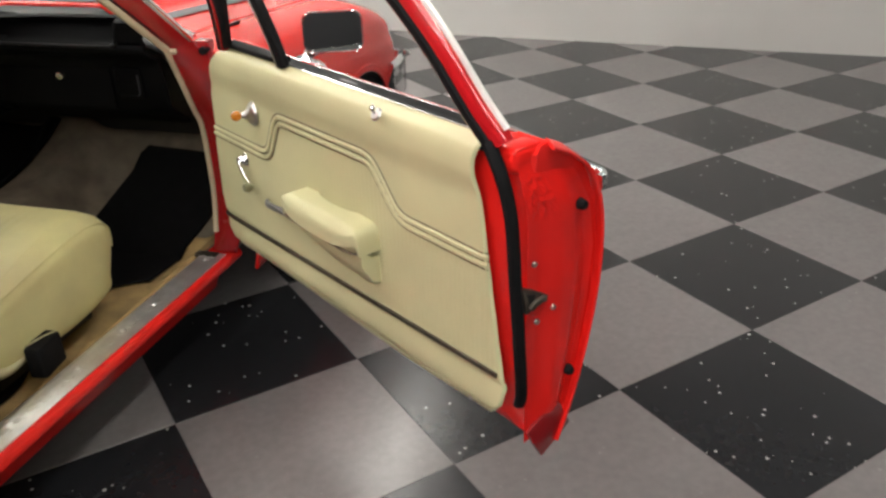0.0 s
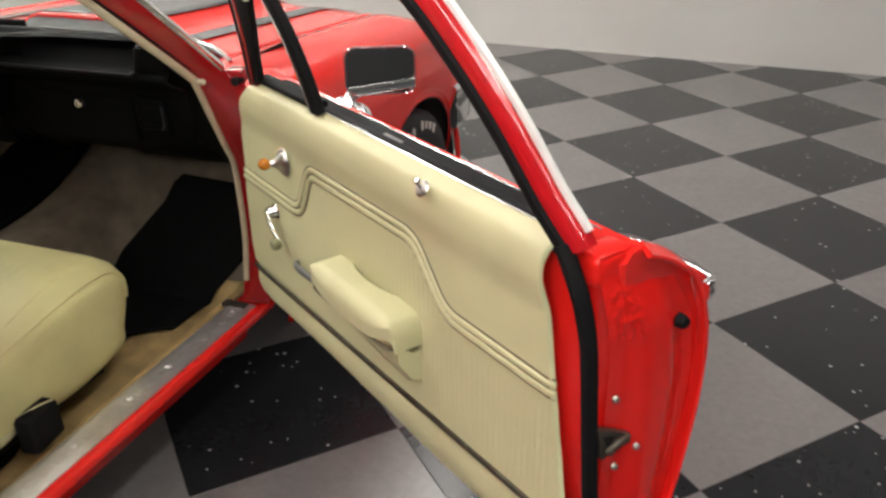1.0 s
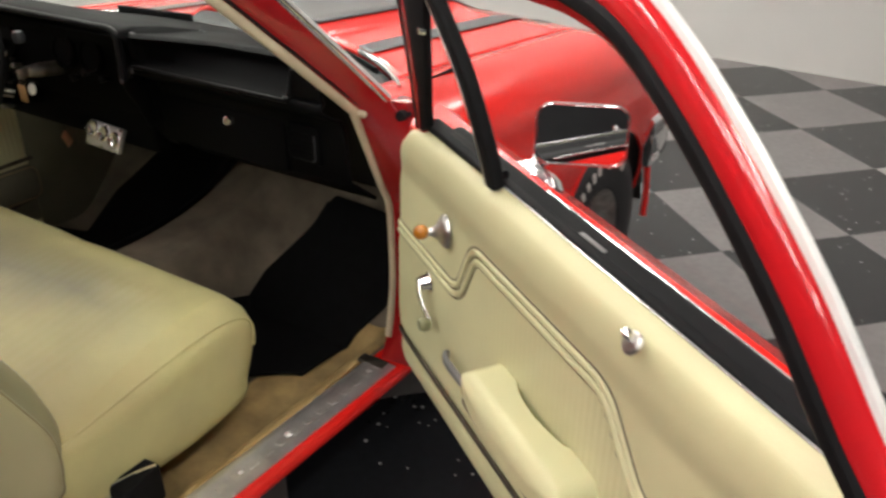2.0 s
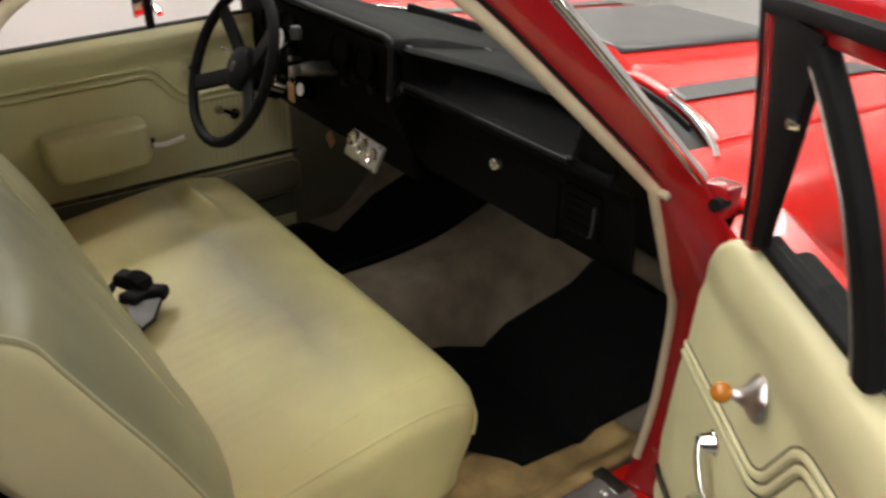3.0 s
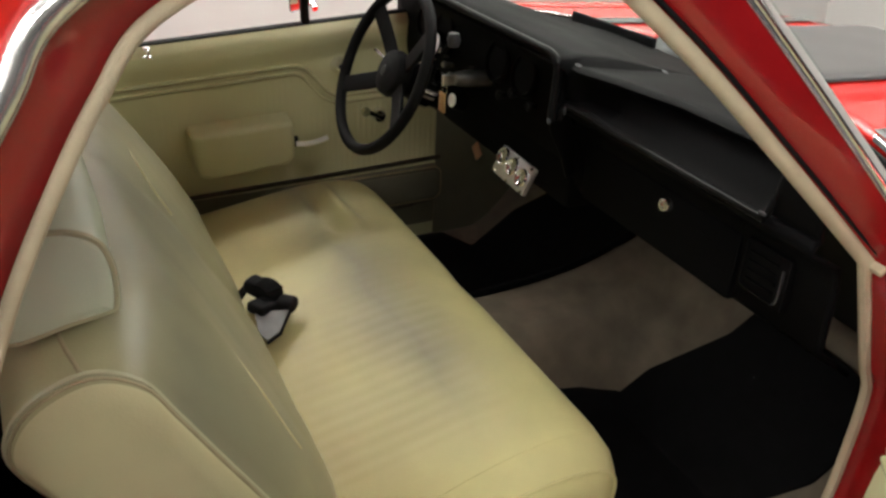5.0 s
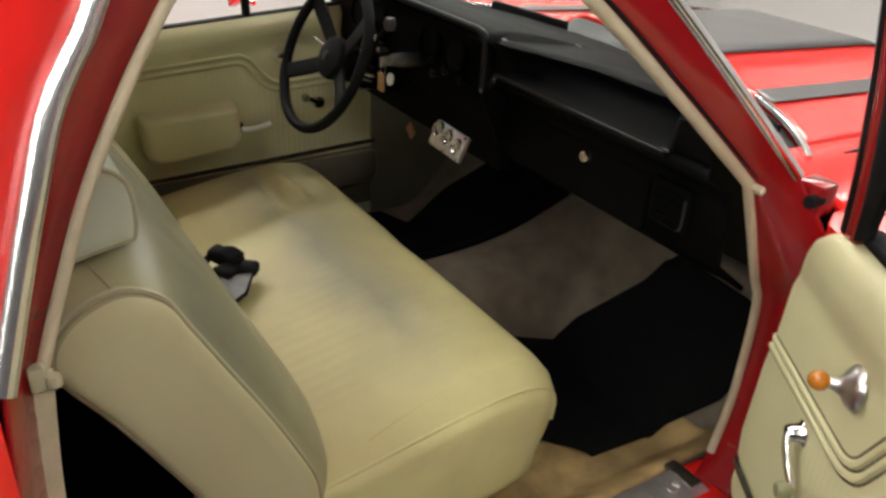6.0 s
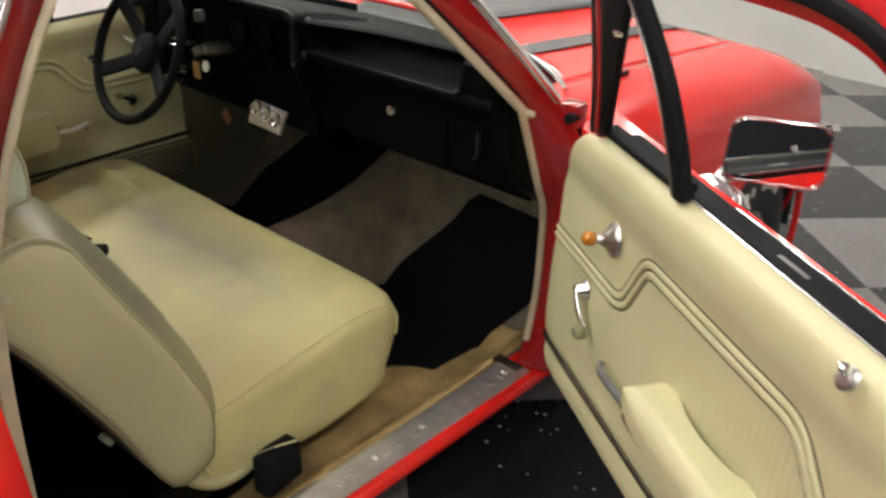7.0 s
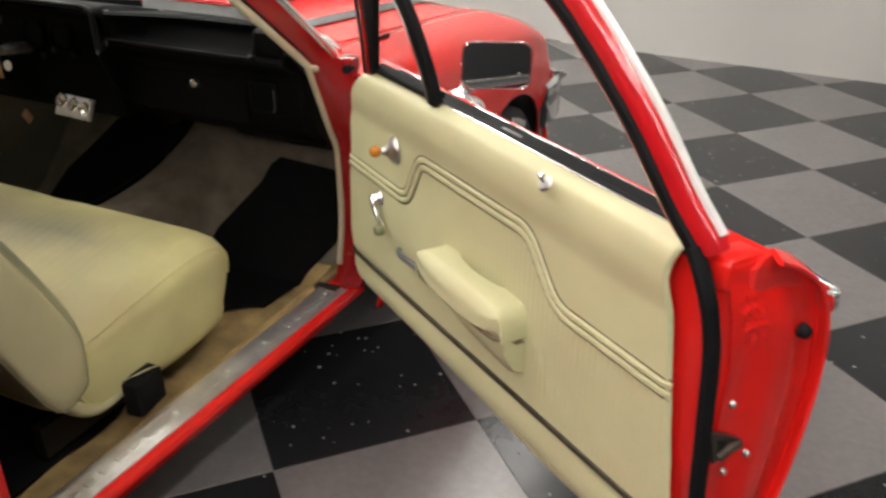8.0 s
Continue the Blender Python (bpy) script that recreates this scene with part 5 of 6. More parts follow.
def panel_front(z):
    return interp(z, [(0.48, 0.80), (0.51, 0.765), (0.545, 0.74), (0.645, 0.722), (0.80, 0.733), (0.853, 0.746), (0.95, 0.752), (1.0, 0.775), (1.04, 0.795), (1.07, 0.83), (1.09, 0.89), (1.11, 0.92)])


def panel_rear(z):
    return interp(z, [(0.48, 1.85), (0.505, 1.875), (0.54, 1.905), (0.58, 1.913), (0.646, 1.900), (0.84, 1.868), (0.924, 1.856), (1.03, 1.838), (1.05, 1.84), (1.085, 1.85), (1.11, 1.85)])


def panel_bottom(u):
    return interp(u, [(0.76, 0.51), (0.9, 0.497), (1.23, 0.487), (1.57, 0.482), (1.775, 0.489), (1.86, 0.497), (1.91, 0.52)])


def panel_y(u, z):
    y = 0.432
    pad = smooth(0.965, 1.03, z)
    y -= 0.010 * pad * (1 - smooth(1.035, 1.091, z) ** 2)
    y += 0.020 * smooth(1.075, 1.093, z)
    low = 1 - smooth(0.585, 0.60, z)
    y += 0.006 * low + 0.015 * (1 - smooth(0.485, 0.52, z)) - 0.008 * low * math.sin(math.pi * min(1, max(0, (z - 0.49) / 0.1)))
    y += 0.012 * (1 - smooth(0.0, 0.02, u - panel_front(z))) + 0.006 * (1 - smooth(0.0, 0.005, panel_rear(z) - u))
    top = interp(u, PIPE)
    if 0.605 < z < top:
        fade = smooth(0.605, 0.63, z) * smooth(0.0, 0.012, top - z)
        y += 0.0011 * (0.25 + 0.75 * smooth(1.42, 1.60, u)) * fade * (0.5 + 0.5 * math.cos(2 * math.pi * u / 0.0145))
    return y


def panel_point(s, t):
    z = 0.482 + (1.093 - 0.482) * t
    u = panel_front(z) + (panel_rear(z) - panel_front(z)) * s
    z = max(z, panel_bottom(u)) if t > 0 else panel_bottom(u)
    return Vector((u, panel_y(u, z), z))


panel = part("trim_panel", surface(panel_point, 560, 84), CREAM, door, "cream vinyl door trim panel with pleats", 60)


def on_panel(points, lift=0.001):
    return [Vector((u, panel_y(u, z) - lift, z)) for u, z in points]


for d in (0.0, -0.0165):
    part("welt", sweep(on_panel(beside(PIPE, d), 0.0012), [(a, b * 0.8) for a, b in circle(0.0056, 8)], (0, -1, 0)), CREAM, door, "cream piping")
for d in (0.0085, -0.0082, -0.0250):
    part("welt_line", tube(on_panel(beside(PIPE, d), 0.0004), 0.0016, 6, (0, -1, 0)), LINE, door)
part("trim_strip", sweep([Vector((u, min(panel_y(u, z), panel_y(u, z + 0.012)) - 0.003, z)) for u, z in [(0.745 + 1.15 * k / 40, 0.583 + 0.029 * k / 40) for k in range(41)]], oblong(0.012, 0.006, 0.002), (0, -1, 0)), STEEL, door, "dark trim strip")
part("bottom_welt", tube([Vector((u, panel_y(u, panel_bottom(u)) + 0.003, panel_bottom(u))) for u in [0.80 + 1.06 * k / 30 for k in range(31)]], 0.006, 8, (0, -1, 0)), WELT, door)
part("pocket_screw", lathe([(0.001, 0.003), (0.004, 0.002), (0.006, 0.0)], 10, aim((0, -1, 0), (1.81, 0.436, 0.508))), DULL, door)

# belt line: rubber sweeps between panel and outer skin
sweep_profile = [(0.452, 1.086), (0.458, 1.094), (0.468, 1.093), (0.476, 1.088), (0.484, 1.086), (0.500, 1.090), (0.511, 1.086), (0.513, 1.06), (0.449, 1.06)]
part("belt_rubber", loft([[Vector((u, y, z)) for y, z in sweep_profile] for u in (0.90, 1.3, 1.838)]), RUBBER, door, "black rubber window sweep")
part("belt_bead", tube([Vector((0.93, 0.4505, 1.0945)), Vector((1.85, 0.4505, 1.0945))], 0.0018, 6), TRIM, door, "thin bright bead")
part("outer_bead", tube([Vector((1.20, 0.514, 1.085)), Vector((1.86, 0.514, 1.085))], 0.0016, 6), TRIM, door)
part("sweep_clip", box(1.34, 1.40, 0.483, 0.491, 1.083, 1.0875, 0.001), PEWTER, door)


def leaning(u, z, off=0.0):
    return Vector((u, 0.45 - 0.2 * (z - 1.06) + off, z))


UP = (0, -1, -0.2)
FRAME = [(1.853, 1.065), (1.843, 1.08), (1.804, 1.125), (1.738, 1.216), (1.662, 1.297), (1.592, 1.358), (1.53, 1.396), (1.46, 1.411), (1.39, 1.413), (1.25, 1.408), (1.13, 1.399), (1.0, 1.388), (0.92, 1.378)]
frame_line = [leaning(p[0], p[1]) for p in curve([(u, z, 0) for u, z in FRAME], 5)]
part("window_frame", sweep(frame_line, [(0.010, -0.014), (0.010, 0.001), (0.002, 0.004), (-0.030, 0.008), (-0.045, 0.006), (-0.055, 0.0), (-0.059, -0.008), (-0.058, -0.018), (-0.01, -0.018)], UP), RED_FRAME_SHADED, door, "red window frame with shade in its colour")
part("frame_weatherstrip", sweep(frame_line, [(a - 0.019, b + 0.008) for a, b in circle(0.0115, 8, 0.75)], UP), RUBBER, door, "black rubber weatherstrip")
part("frame_moulding", sweep(frame_line[4:], [(-0.055, -0.009), (-0.061, -0.008), (-0.066, -0.011), (-0.067, -0.016), (-0.063, -0.020), (-0.055, -0.020)], UP), CHROME_WHITE, door, "chrome window moulding with its reflections put in as white")
front_post = curve([leaning(u, z, 0.004) for u, z in ((0.868, 1.075), (0.893, 1.16), (0.912, 1.27), (0.919, 1.33), (0.924, 1.40))], 4)
part("front_post", sweep(front_post, oblong(0.034, 0.024, 0.007), UP), RED_SHADED, door, "red front post of the window frame with shade in its colour")
post_edge = curve([leaning(u, z, 0.002) for u, z in ((0.842, 1.080), (0.867, 1.165), (0.886, 1.27), (0.893, 1.33), (0.898, 1.40))], 4)
part("post_rubber", sweep(post_edge, [(a * 1.15, b) for a, b in circle(0.010, 8)], UP), RUBBER, door)
seal_front = curve([leaning(u, z) for u, z in ((0.884, 1.085), (0.908, 1.16), (0.927, 1.27), (0.934, 1.33), (0.940, 1.40))], 6)
seal_rear = curve([leaning(u, z) for u, z in ((0.912, 1.100), (0.937, 1.155), (0.977, 1.24), (1.014, 1.32), (1.050, 1.392))], 6)
lift = Vector((0, -0.010, 0))
seal_rings = [[p, p + lift, p.lerp(q, 0.4) + lift * 1.5, q + lift * 0.9, q - lift * 0.4] for p, q in zip(seal_front, seal_rear)]
part("vent_seal", loft(seal_rings), RUBBER, door, "wide black rubber seal before the vent window")
divider = curve([leaning(u, z) for u, z in ((1.166, 1.092), (1.160, 1.15), (1.131, 1.24), (1.084, 1.315), (1.030, 1.378))], 6)
part("vent_divider", sweep(divider, oblong(0.033, 0.022, 0.008), UP), RUBBER, door, "black vent window divider")
part("vent_edge", sweep([p + Vector((-0.019, -0.004, -0.004)) for p in divider], oblong(0.004, 0.010, 0.0015), UP), DULL, door, "thin metal edge of the vent window")
part("vent_sill", sweep([leaning(0.89, 1.098, 0.012), leaning(1.16, 1.102, 0.012)], oblong(0.014, 0.03, 0.005), UP), RUBBER, door)
pane = part("vent_window", loft([[leaning(0.905, 1.10, 0.006), leaning(1.16, 1.10, 0.006)], [leaning(0.965, 1.225, 0.006), leaning(1.135, 1.225, 0.006)], [leaning(1.03, 1.36, 0.006), leaning(1.045, 1.36, 0.006)]], False), VENT_GLASS, door, "clear vent window pane")
pane.visible_shadow = False
part("vent_latch", lathe([(0.001, 0.01), (0.006, 0.009), (0.008, 0.0)], 10, aim((0, -1, 0), leaning(0.994, 1.290, -0.006))), CHROME, door)

# Dark tube that draws the shadow between armrest pad and base.
part("pad_shade_line", tube(curve([(1.212, 0.43, 0.758), (1.222, 0.375, 0.757), (1.26, 0.364, 0.757), (1.40, 0.364, 0.756), (1.49, 0.366, 0.756), (1.516, 0.38, 0.756), (1.5195, 0.43, 0.756)], 5), 0.003, 6), LINE, door)
# handles of the trim panel
crank = part("window_crank", join(lathe([(0.001, 0.022), (0.010, 0.0215), (0.0135, 0.016), (0.015, 0.004), (0.019, 0.0)], 18, aim((0, -1, 0), (0.922, 0.431, 0.797))), sweep(curve([(0.922, 0.412, 0.797), (0.938, 0.406, 0.787), (0.956, 0.407, 0.765), (0.980, 0.409, 0.748)], 5), oblong(0.013, 0.009, 0.004), (0, -1, 0))), CHROME, door, "chrome window crank")
part("crank_knob", lathe([(0.001, 0.022), (0.010, 0.021), (0.0135, 0.014), (0.012, 0.004), (0.009, 0.0)], 16, aim((0, -1, 0), (0.983, 0.408, 0.745))), OLIVE, door, "aged olive crank knob")
part("vent_crank", join(lathe([(0.001, 0.036), (0.006, 0.035), (0.0085, 0.026), (0.014, 0.018), (0.024, 0.012), (0.030, 0.006), (0.032, 0.0)], 20, aim((-0.25, -1, 0.0), (1.008, 0.432, 0.945)))), DULL, door, "pitted chrome vent crank")
part("vent_knob", lathe([(0.001, 0.027), (0.005, 0.0262), (0.009, 0.0235), (0.0122, 0.0195), (0.0135, 0.0135), (0.0122, 0.0075), (0.009, 0.0035), (0.006, 0.001)], 20, aim((-0.25, -1, 0.0), (1.000, 0.401, 0.946))), AMBER, door, "amber plastic knob")
part("lock_escutcheon", lathe([(0.001, 0.0045), (0.011, 0.004), (0.0145, 0.0)], 18, aim((0, -0.8, 0.6), (1.572, 0.4115, 1.076))), DULL, door)
part("lock_knob", lathe([(0.004, 0.0), (0.0035, 0.008), (0.006, 0.010), (0.0066, 0.014), (0.005, 0.018), (0.001, 0.019)], 14, aim((0, -0.45, 0.9), (1.572, 0.410, 1.078))), CHROME, door, "chrome lock knob")

# armrest with pull cup and release lever
def arm_point(s, t):
    """Padded top with rounded edges and a hollow beside the panel to pull by; its skirt turns down."""
    k, j = min(1, max(0, (s - 0.06) / 0.88)), min(1, t / 0.9)
    u = 1.205 + 0.318 * k
    y = 0.360 + 0.014 * (abs(2 * k - 1) ** 6) + (0.076 - 0.014 * (abs(2 * k - 1) ** 6)) * (1 - j)
    near = max(0, min(1, min((u - 1.205) / 0.035, (1.523 - u) / 0.025, (y - 0.360) / 0.026)))
    z = 0.776 + 0.034 * math.sqrt(1 - (1 - near) ** 2) + 0.006 * math.sin(math.pi * k)
    z -= 0.060 * smooth(1.285, 1.298, u) * (1 - smooth(1.425, 1.445, u)) * smooth(0.432, 0.437, y + 0.015 * math.sin(math.pi * min(1, max(0, (u - 1.285) / 0.16))) ** 0.7) * 1.0
    if s < 0.06 or s > 0.94 or t > 0.9:
        drop = max((0.06 - s) / 0.06, (s - 0.94) / 0.06, (t - 0.9) / 0.1)
        z -= 0.026 * min(1, drop)
    return Vector((u, y, z))


armrest = part("armrest", surface(arm_point, 100, 60), CREAM, door, "cream padded armrest with pull cup", 60)
base_rings = [
    [Vector((u, 0.436, z)) for u, z in ((1.222, 0.735), (1.518, 0.735), (1.518, 0.665), (1.50, 0.654), (1.36, 0.662), (1.235, 0.685))],
    [Vector((u, 0.412, z)) for u, z in ((1.224, 0.735), (1.518, 0.735), (1.517, 0.675), (1.50, 0.666), (1.36, 0.674), (1.238, 0.695))],
    [Vector((u, 0.386, z)) for u, z in ((1.226, 0.775), (1.516, 0.775), (1.515, 0.72), (1.498, 0.712), (1.36, 0.718), (1.24, 0.732))]]
part("armrest_base", loft(base_rings), CREAM, door, "cream armrest base", 60)
part("arm_screw", lathe([(0.001, -0.002), (0.006, -0.001), (0.008, 0.001), (0.009, 0.0)], 12, aim((1, 0, 0), (1.5185, 0.404, 0.753))), DARK, door)
part("release_lever", sweep(curve([(1.055, 0.412, 0.722), (1.075, 0.402, 0.725), (1.11, 0.398, 0.729), (1.18, 0.398, 0.734)], 5), oblong(0.016, 0.012, 0.005), (0, -1, 0)), PEWTER, door, "grey door release lever")

# mirror on the door's top
M_AT, M_E1 = Vector((1.142, 0.602, 1.142)), Vector((math.sin(radians(33)), math.cos(radians(33)), 0))
m_pose = Matrix.Translation(M_AT) @ Matrix((M_E1, Vector((0, 0, 1)), M_E1.cross(Vector((0, 0, 1))))).transposed().to_4x4() @ Matrix.Rotation(radians(-5.5), 4, "X")
mw, mh = 0.145, 0.098
rings = [[Vector((x * s, y * s, z)) for x, y in oblong(mw, mh, 0.024, 5)] for z, s in ((-0.05, 0.55), (-0.042, 0.8), (-0.02, 0.95), (0.0, 1.0), (0.004, 1.0), (0.004, 0.95), (0.001, 0.94))]
mirror = part("side_mirror", moved(loft(rings), m_pose), CHROME, door, "chrome rectangular side mirror")
part("mirror_glass", moved(loft([[Vector((x, y, z)) for x, y in oblong(mw * 0.945, mh * 0.93, 0.022, 5)] for z in (0.0, 0.0025)]), m_pose), MIRROR, door, "mirror glass")
rim_points = [m_pose @ Vector((x, y, 0.003)) for x, y in oblong(mw * 0.975, mh * 0.97, 0.024, 5)]
part("mirror_rim", tube(rim_points, 0.0014, 8, m_pose.to_3x3() @ Vector((0, 0, 1)), True), CHROME, door, "bright rim round the mirror glass")
part("mirror_arm", sweep(curve([(1.085, 0.548, 1.055), (1.07, 0.556, 1.066), (1.075, 0.568, 1.082), (1.105, 0.585, 1.10), (1.13, 0.605, 1.112)], 5), oblong(0.030, 0.018, 0.008), (0.5, 0.8, 0.3)), CHROME, door)
part("mirror_foot", moved(loft([[Vector((x * s, y * s, z)) for x, y in oblong(0.13, 0.040, 0.018, 4)] for z, s in ((-0.004, 1), (0.010, 0.94), (0.020, 0.7), (0.024, 0.4))]), Matrix.Translation((1.10, 0.552, 1.056)) @ Matrix.Rotation(radians(-28), 4, "X")), CHROME, door)

# ---- driver's door, shut, seen from inside ----
DX = -0.685


def shut_top(y):
    """Height of the shut door's belt line."""
    return interp(y, [(-1.1, 0.986), (-0.80, 1.001), (-0.27, 1.027), (0.06, 1.042)])


def shut_y(y, z):
    """Inner face of the shut door: x at (y, z)."""
    x = DX
    top = shut_top(y)
    x += 0.018 * smooth(top - 0.10, top - 0.035, z) - 0.022 * smooth(top - 0.028, top, z) ** 2
    if 0.61 < z < drv_pipe(y):
        x -= (0.0002 + 0.0016 * smooth(-0.32, -0.15, y)) * (0.5 + 0.5 * math.cos(2 * math.pi * y / 0.0165)) * smooth(0.61, 0.63, z) * smooth(0, 0.012, drv_pipe(y) - z)
    return x


DPIPE = rounded([(-0.90, 0.905), (-0.345, 0.928), (-0.268, 0.836), (0.06, 0.842)], 0.034)


def drv_pipe(y):
    return interp(y, DPIPE)


def drv_point(s, t):
    y = -1.09 + 1.14 * s
    z = 0.35 + (shut_top(y) - 0.35) * t
    return Vector((shut_y(y, z), y, z))


drv = part("driver_door", join(box(DX - 0.05, DX - 0.02, -1.09, 0.09, 0.40, 0.975, 0.008), box(2 * CX - 0.86, DX - 0.04, -1.09, 0.09, 0.40, 0.965, 0.03)), RED, car, "shut red driver door")
part("trim_panel", surface(drv_point, 420, 80), CREAM, drv, "cream vinyl door trim panel with pleats", 60)
for off in (0.0, -0.020):
    line = [Vector((shut_y(y, z) + 0.003, y, z)) for y, z in beside(DPIPE, off)]
    part("welt", tube(line, 0.0045, 6, (1, 0, 0)), CREAM, drv)
    part("welt_line", tube([p + Vector((-0.001, 0, -0.007)) for p in line], 0.0014, 6, (1, 0, 0)), STITCH, drv)
part("trim_strip", sweep([Vector((DX + 0.003, -1.05, 0.598)), Vector((DX + 0.003, 0.06, 0.61))], oblong(0.012, 0.006, 0.002), (1, 0, 0)), STEEL, drv, "dark trim strip")
# Pocket and lower panel take the darkened cream in place of real shade.
pocket = part("map_pocket", loft([[Vector((x, -0.12 + (y + 0.12) * k, 0.530 + (z - 0.530) * k)) for y, z in [(a - 0.12, b + 0.530) for a, b in oblong(0.36, 0.094, 0.022, 4)]] for x, k in ((DX, 1.0), (DX + 0.010, 0.99), (DX + 0.014, 0.95))]), CREAM_SHADED, drv, "lower pocket of the door, shade in its colour")
part("lower_panel", box(DX - 0.004, DX + 0.0035, -1.05, 0.045, 0.40, 0.592, 0.002), CREAM_SHADED, drv, "lower trim of the door, shade in its colour")
part("pocket_welt", tube([Vector((DX + 0.006, a - 0.12, b + 0.530)) for a, b in oblong(0.37, 0.104, 0.026, 4)], 0.003, 6, (1, 0, 0), True), STITCH, pocket)
part("pocket_strip", sweep([Vector((DX + 0.004, -0.40, 0.452)), Vector((DX + 0.004, -0.04, 0.468)), Vector((DX + 0.004, 0.05, 0.480))], oblong(0.010, 0.006, 0.002), (1, 0, 0)), STEEL, drv)


def pad_ring(x, k, drop):
    """Outline of the armrest's face: flat top, broad round corners below."""
    return [Vector((x, -0.520 + (y + 0.520) * k, 0.737 + (z - 0.737) * k - drop)) for y, z in ((-0.648, 0.775), (-0.642, 0.789), (-0.62, 0.793), (-0.42, 0.799), (-0.402, 0.796), (-0.394, 0.78), (-0.392, 0.72), (-0.402, 0.695), (-0.43, 0.684), (-0.60, 0.677), (-0.632, 0.682), (-0.644, 0.70))]


drv_arm = part("armrest", loft([[Vector(p) for p in curve(pad_ring(x, k, d), 4, True)] for x, k, d in ((DX - 0.002, 1.03, -0.004), (DX + 0.045, 1.02, -0.003), (DX + 0.058, 1.0, 0.0), (DX + 0.066, 0.95, 0.001), (DX + 0.069, 0.85, 0.002))]), CREAM, drv, "cream padded armrest", 60)
part("pad_seam", tube([Vector((DX + 0.0615, y, 0.776 + 0.028 * (y + 0.64))) for y in [-0.635 + 0.23 * k / 12 for k in range(13)]], 0.0012, 6), STITCH, drv_arm)
part("arm_shadow_gap", box(DX - 0.002, DX + 0.004, -0.388, -0.365, 0.705, 0.735, 0.004), DARK, drv_arm)
part("release_lever", sweep(curve([(DX + 0.02, -0.375, 0.720), (DX + 0.035, -0.35, 0.723), (DX + 0.037, -0.32, 0.727), (DX + 0.03, -0.293, 0.730)], 4), oblong(0.014, 0.010, 0.004), (1, 0, 0.5)), CHROME_WHITE, drv, "chrome release lever")
part("lock_knob", lathe([(0.014, 0.0), (0.010, 0.004), (0.006, 0.006), (0.006, 0.02), (0.011, 0.024), (0.009, 0.033), (0.001, 0.035)], 14, Matrix.Translation((DX + 0.014, -0.718, 0.985)) @ Matrix.Diagonal((0.9, 0.9, 0.7, 1))), CHROME, drv, "chrome lock knob")
part("window_crank", join(lathe([(0.001, 0.02), (0.016, 0.018), (0.022, 0.0)], 16, aim((1, 0, 0), (DX, -0.135, 0.765))), sweep([Vector((DX + 0.024, -0.135, 0.765)), Vector((DX + 0.045, -0.195, 0.80))], oblong(0.014, 0.009, 0.003), (1, 0, 0))), CHROME, drv, "chrome window crank")
part("crank_knob", lathe([(0.001, 0.022), (0.010, 0.021), (0.0135, 0.014), (0.012, 0.004), (0.009, 0.0)], 16, aim((1, 0, 0), (DX + 0.048, -0.195, 0.80))), OLIVE, drv, "aged olive crank knob")
part("vent_crank", lathe([(0.001, 0.035), (0.012, 0.03), (0.02, 0.012), (0.024, 0.0)], 16, aim((1, 0, 0), (DX, -0.246, 0.915))), CHROME, drv)
part("belt_rubber", sweep([Vector((DX - 0.022, y, shut_top(y) - 0.003)) for y in (-1.08, -0.8, -0.27, 0.05)], oblong(0.03, 0.014, 0.004), (0, 0, 1)), RUBBER, drv, "black rubber window sweep")
part("vent_divider", sweep([Vector((DX - 0.02, -0.325, 1.022)), Vector((DX + 0.0, -0.334, 1.12)), Vector((DX + 0.09, -0.40, 1.42))], oblong(0.02, 0.024, 0.006), (1, 0, 0)), RUBBER, drv, "black vent window divider")
lmir = [[Vector((x * s, z, y * s)) for x, y in oblong(0.15, 0.10, 0.026, 5)] for z, s in ((0.05, 0.55), (0.02, 0.92), (0.0, 1.0), (-0.004, 0.96))]
lm = moved(loft(lmir), Matrix.Translation((-0.93, -0.29, 1.060)) @ Matrix.Rotation(radians(-20), 4, "Z"))
part("side_mirror", lm, CHROME, drv, "chrome rectangular side mirror")
part("mirror_arm", tube(curve([(-0.82, -0.26, 1.03), (-0.87, -0.265, 1.05), (-0.92, -0.27, 1.06)], 4), 0.009, 8), CHROME, drv)

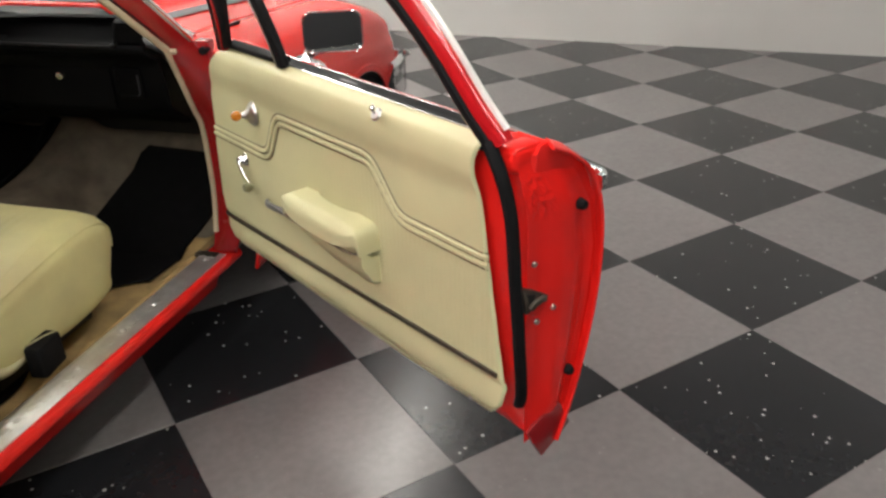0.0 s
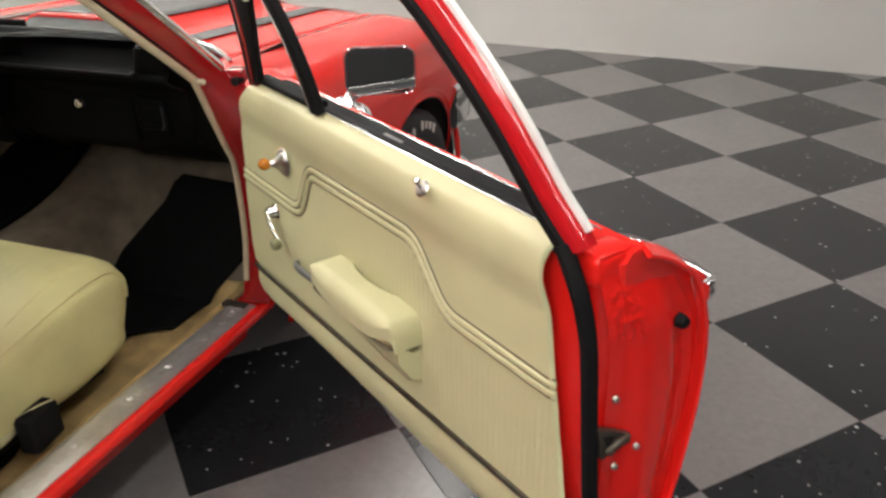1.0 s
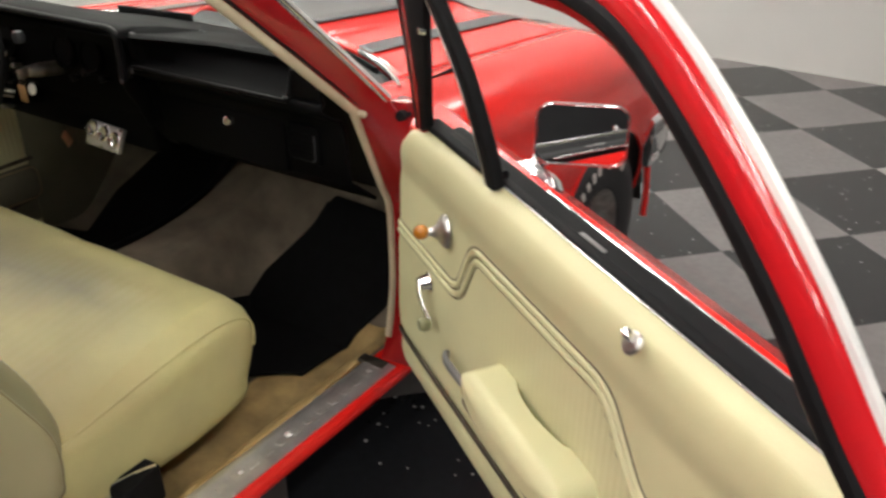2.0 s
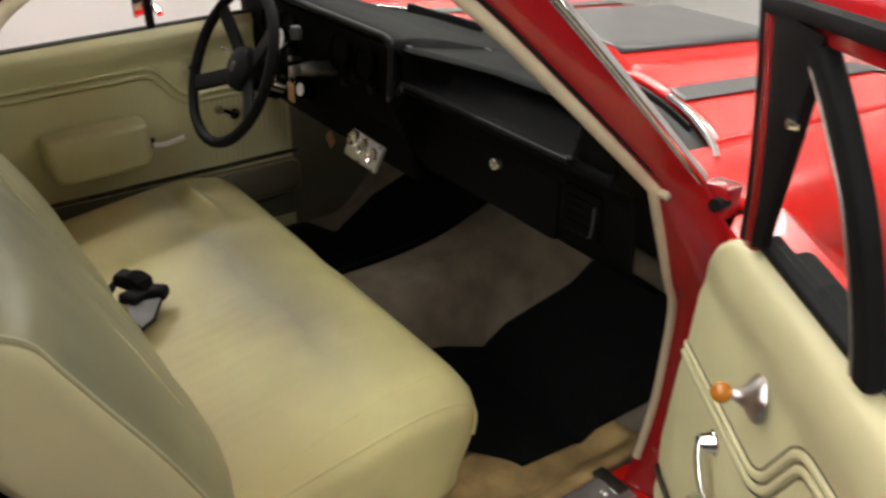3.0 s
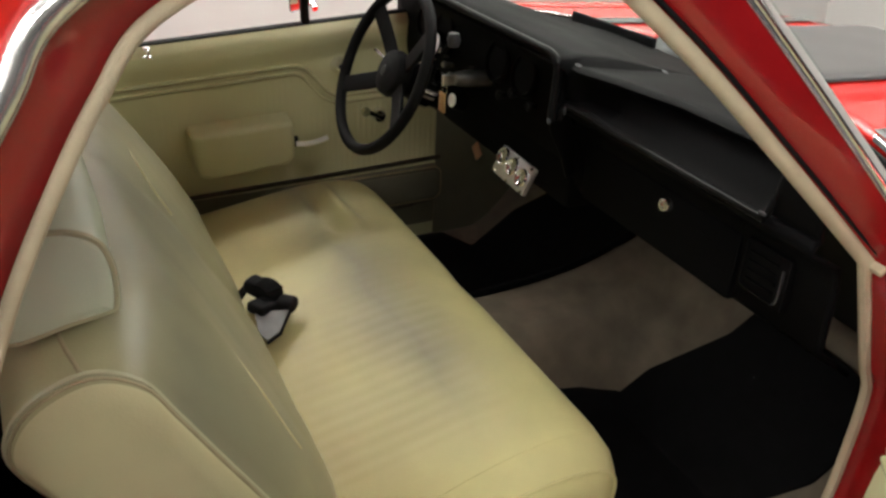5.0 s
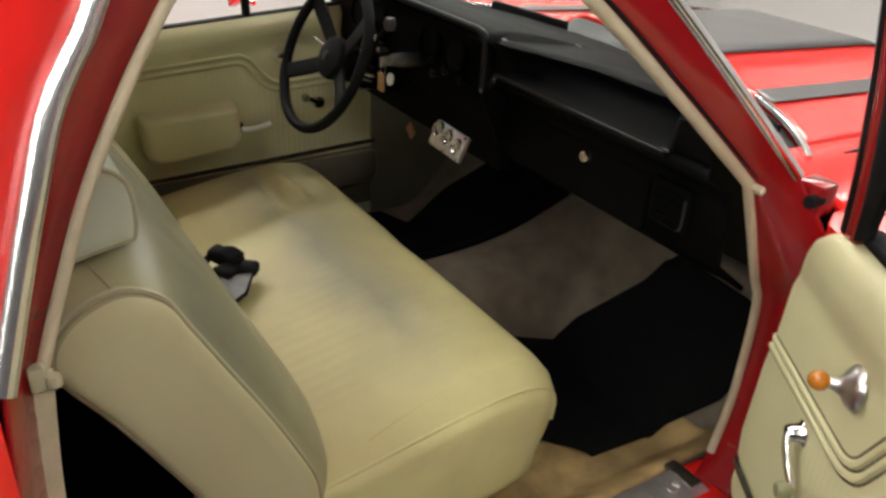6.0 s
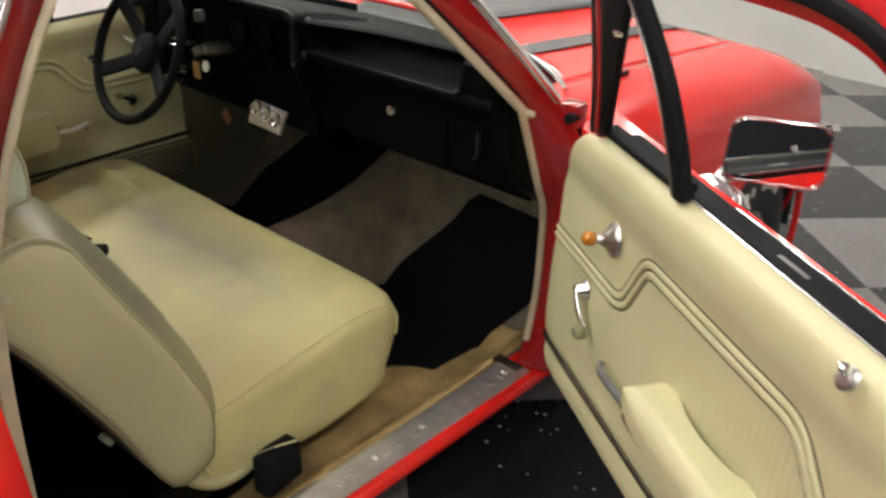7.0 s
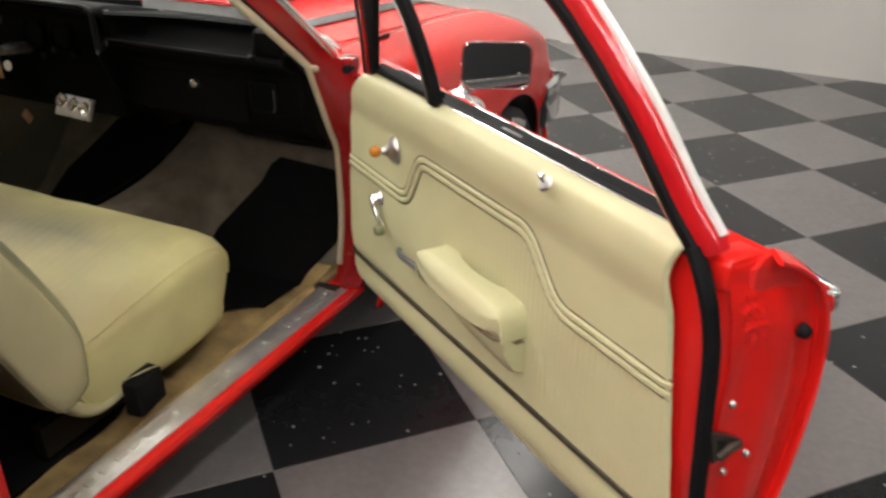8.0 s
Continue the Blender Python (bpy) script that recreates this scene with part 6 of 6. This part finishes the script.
# ---- floor of square tiles, laid askew to the car ----
TILE = 0.61
GRID_U, GRID_V = Vector((math.sin(radians(43.3)), math.cos(radians(43.3)))), Vector((-math.cos(radians(43.3)), math.sin(radians(43.3))))
GRID_O = Vector((2.418, 1.425))
GRID_TURN = math.degrees(math.atan2(GRID_U.y, GRID_U.x))
floor = tagged(part("floor", box(ROOM["x0"] - 0.1, ROOM["x1"] + 0.1, ROOM["y0"] - 0.1, 5.9, -0.12, -0.004), BASE), "checkered showroom floor of dark and grey vinyl tiles", "floor", kind="structure")
bm = box(-TILE / 2 + 0.0006, TILE / 2 - 0.0006, -TILE / 2 + 0.0006, TILE / 2 - 0.0006, -0.004, 0.0, 0.0012, 1)
tile_data = {}
for key, material in (("dark", TILE_DARK), ("grey", TILE_GREY)):
    tile_data[key] = bpy.data.meshes.new("tile_" + key)
    bm.to_mesh(tile_data[key])
    tile_data[key].materials.append(material)
cells = []
for i in range(-22, 18):
    for j in range(-18, 20):
        c = GRID_O + TILE * ((i + 0.5) * GRID_U + (j + 0.5) * GRID_V)
        if ROOM["x0"] < c.x < ROOM["x1"] and ROOM["y0"] < c.y < front_y(c.x) + 0.5:
            cells.append(((c - Vector((1.6, 0.9))).length, i, j, c))
cells.sort(key=lambda e: e[0])
for n, (_, i, j, c) in enumerate(cells[:300]):
    ob = new("tile", tile_data["dark" if (i + j) % 2 == 0 else "grey"])
    ob.parent = floor
    ob.matrix_local = pose(c.x, c.y, 0, 0, 0, GRID_TURN)
for key, parity, material in (("dark", 0, TILE_DARK), ("grey", 1, TILE_GREY)):
    rest = bmesh.new()
    for _, i, j, c in cells[300:]:
        if (i + j) % 2 == parity:
            m = pose(c.x, c.y, 0, 0, 0, GRID_TURN)
            h = TILE / 2 - 0.0008
            rest.faces.new([rest.verts.new(m @ Vector((a * h, b * h, 0))) for a, b in ((-1, -1), (1, -1), (1, 1), (-1, 1))])
    ob = part("far_tiles", rest, material, floor)
    tagged(ob, kind="stuff")
bm.free()
base_line = [Vector((x, front_y(x) - 0.008, 0.03)) for x in (-0.1, ROOM["x1"])]
tagged(part("baseboard", sweep(base_line, oblong(0.014, 0.06, 0.003), (0, 0, 1)), BASE), "low grey baseboard along the white wall", "baseboard", kind="structure")
cable_line = [(3.058, 4.726, 0.442), (3.156, 4.718, 0.365), (3.316, 4.706, 0.281), (3.473, 4.695, 0.246), (3.579, 4.687, 0.239), (3.735, 4.675, 0.233)]
tagged(part("cable", tube(curve(cable_line, 6), 0.008, 6), LACE), "thin tan cable hanging along the white wall", "cable")
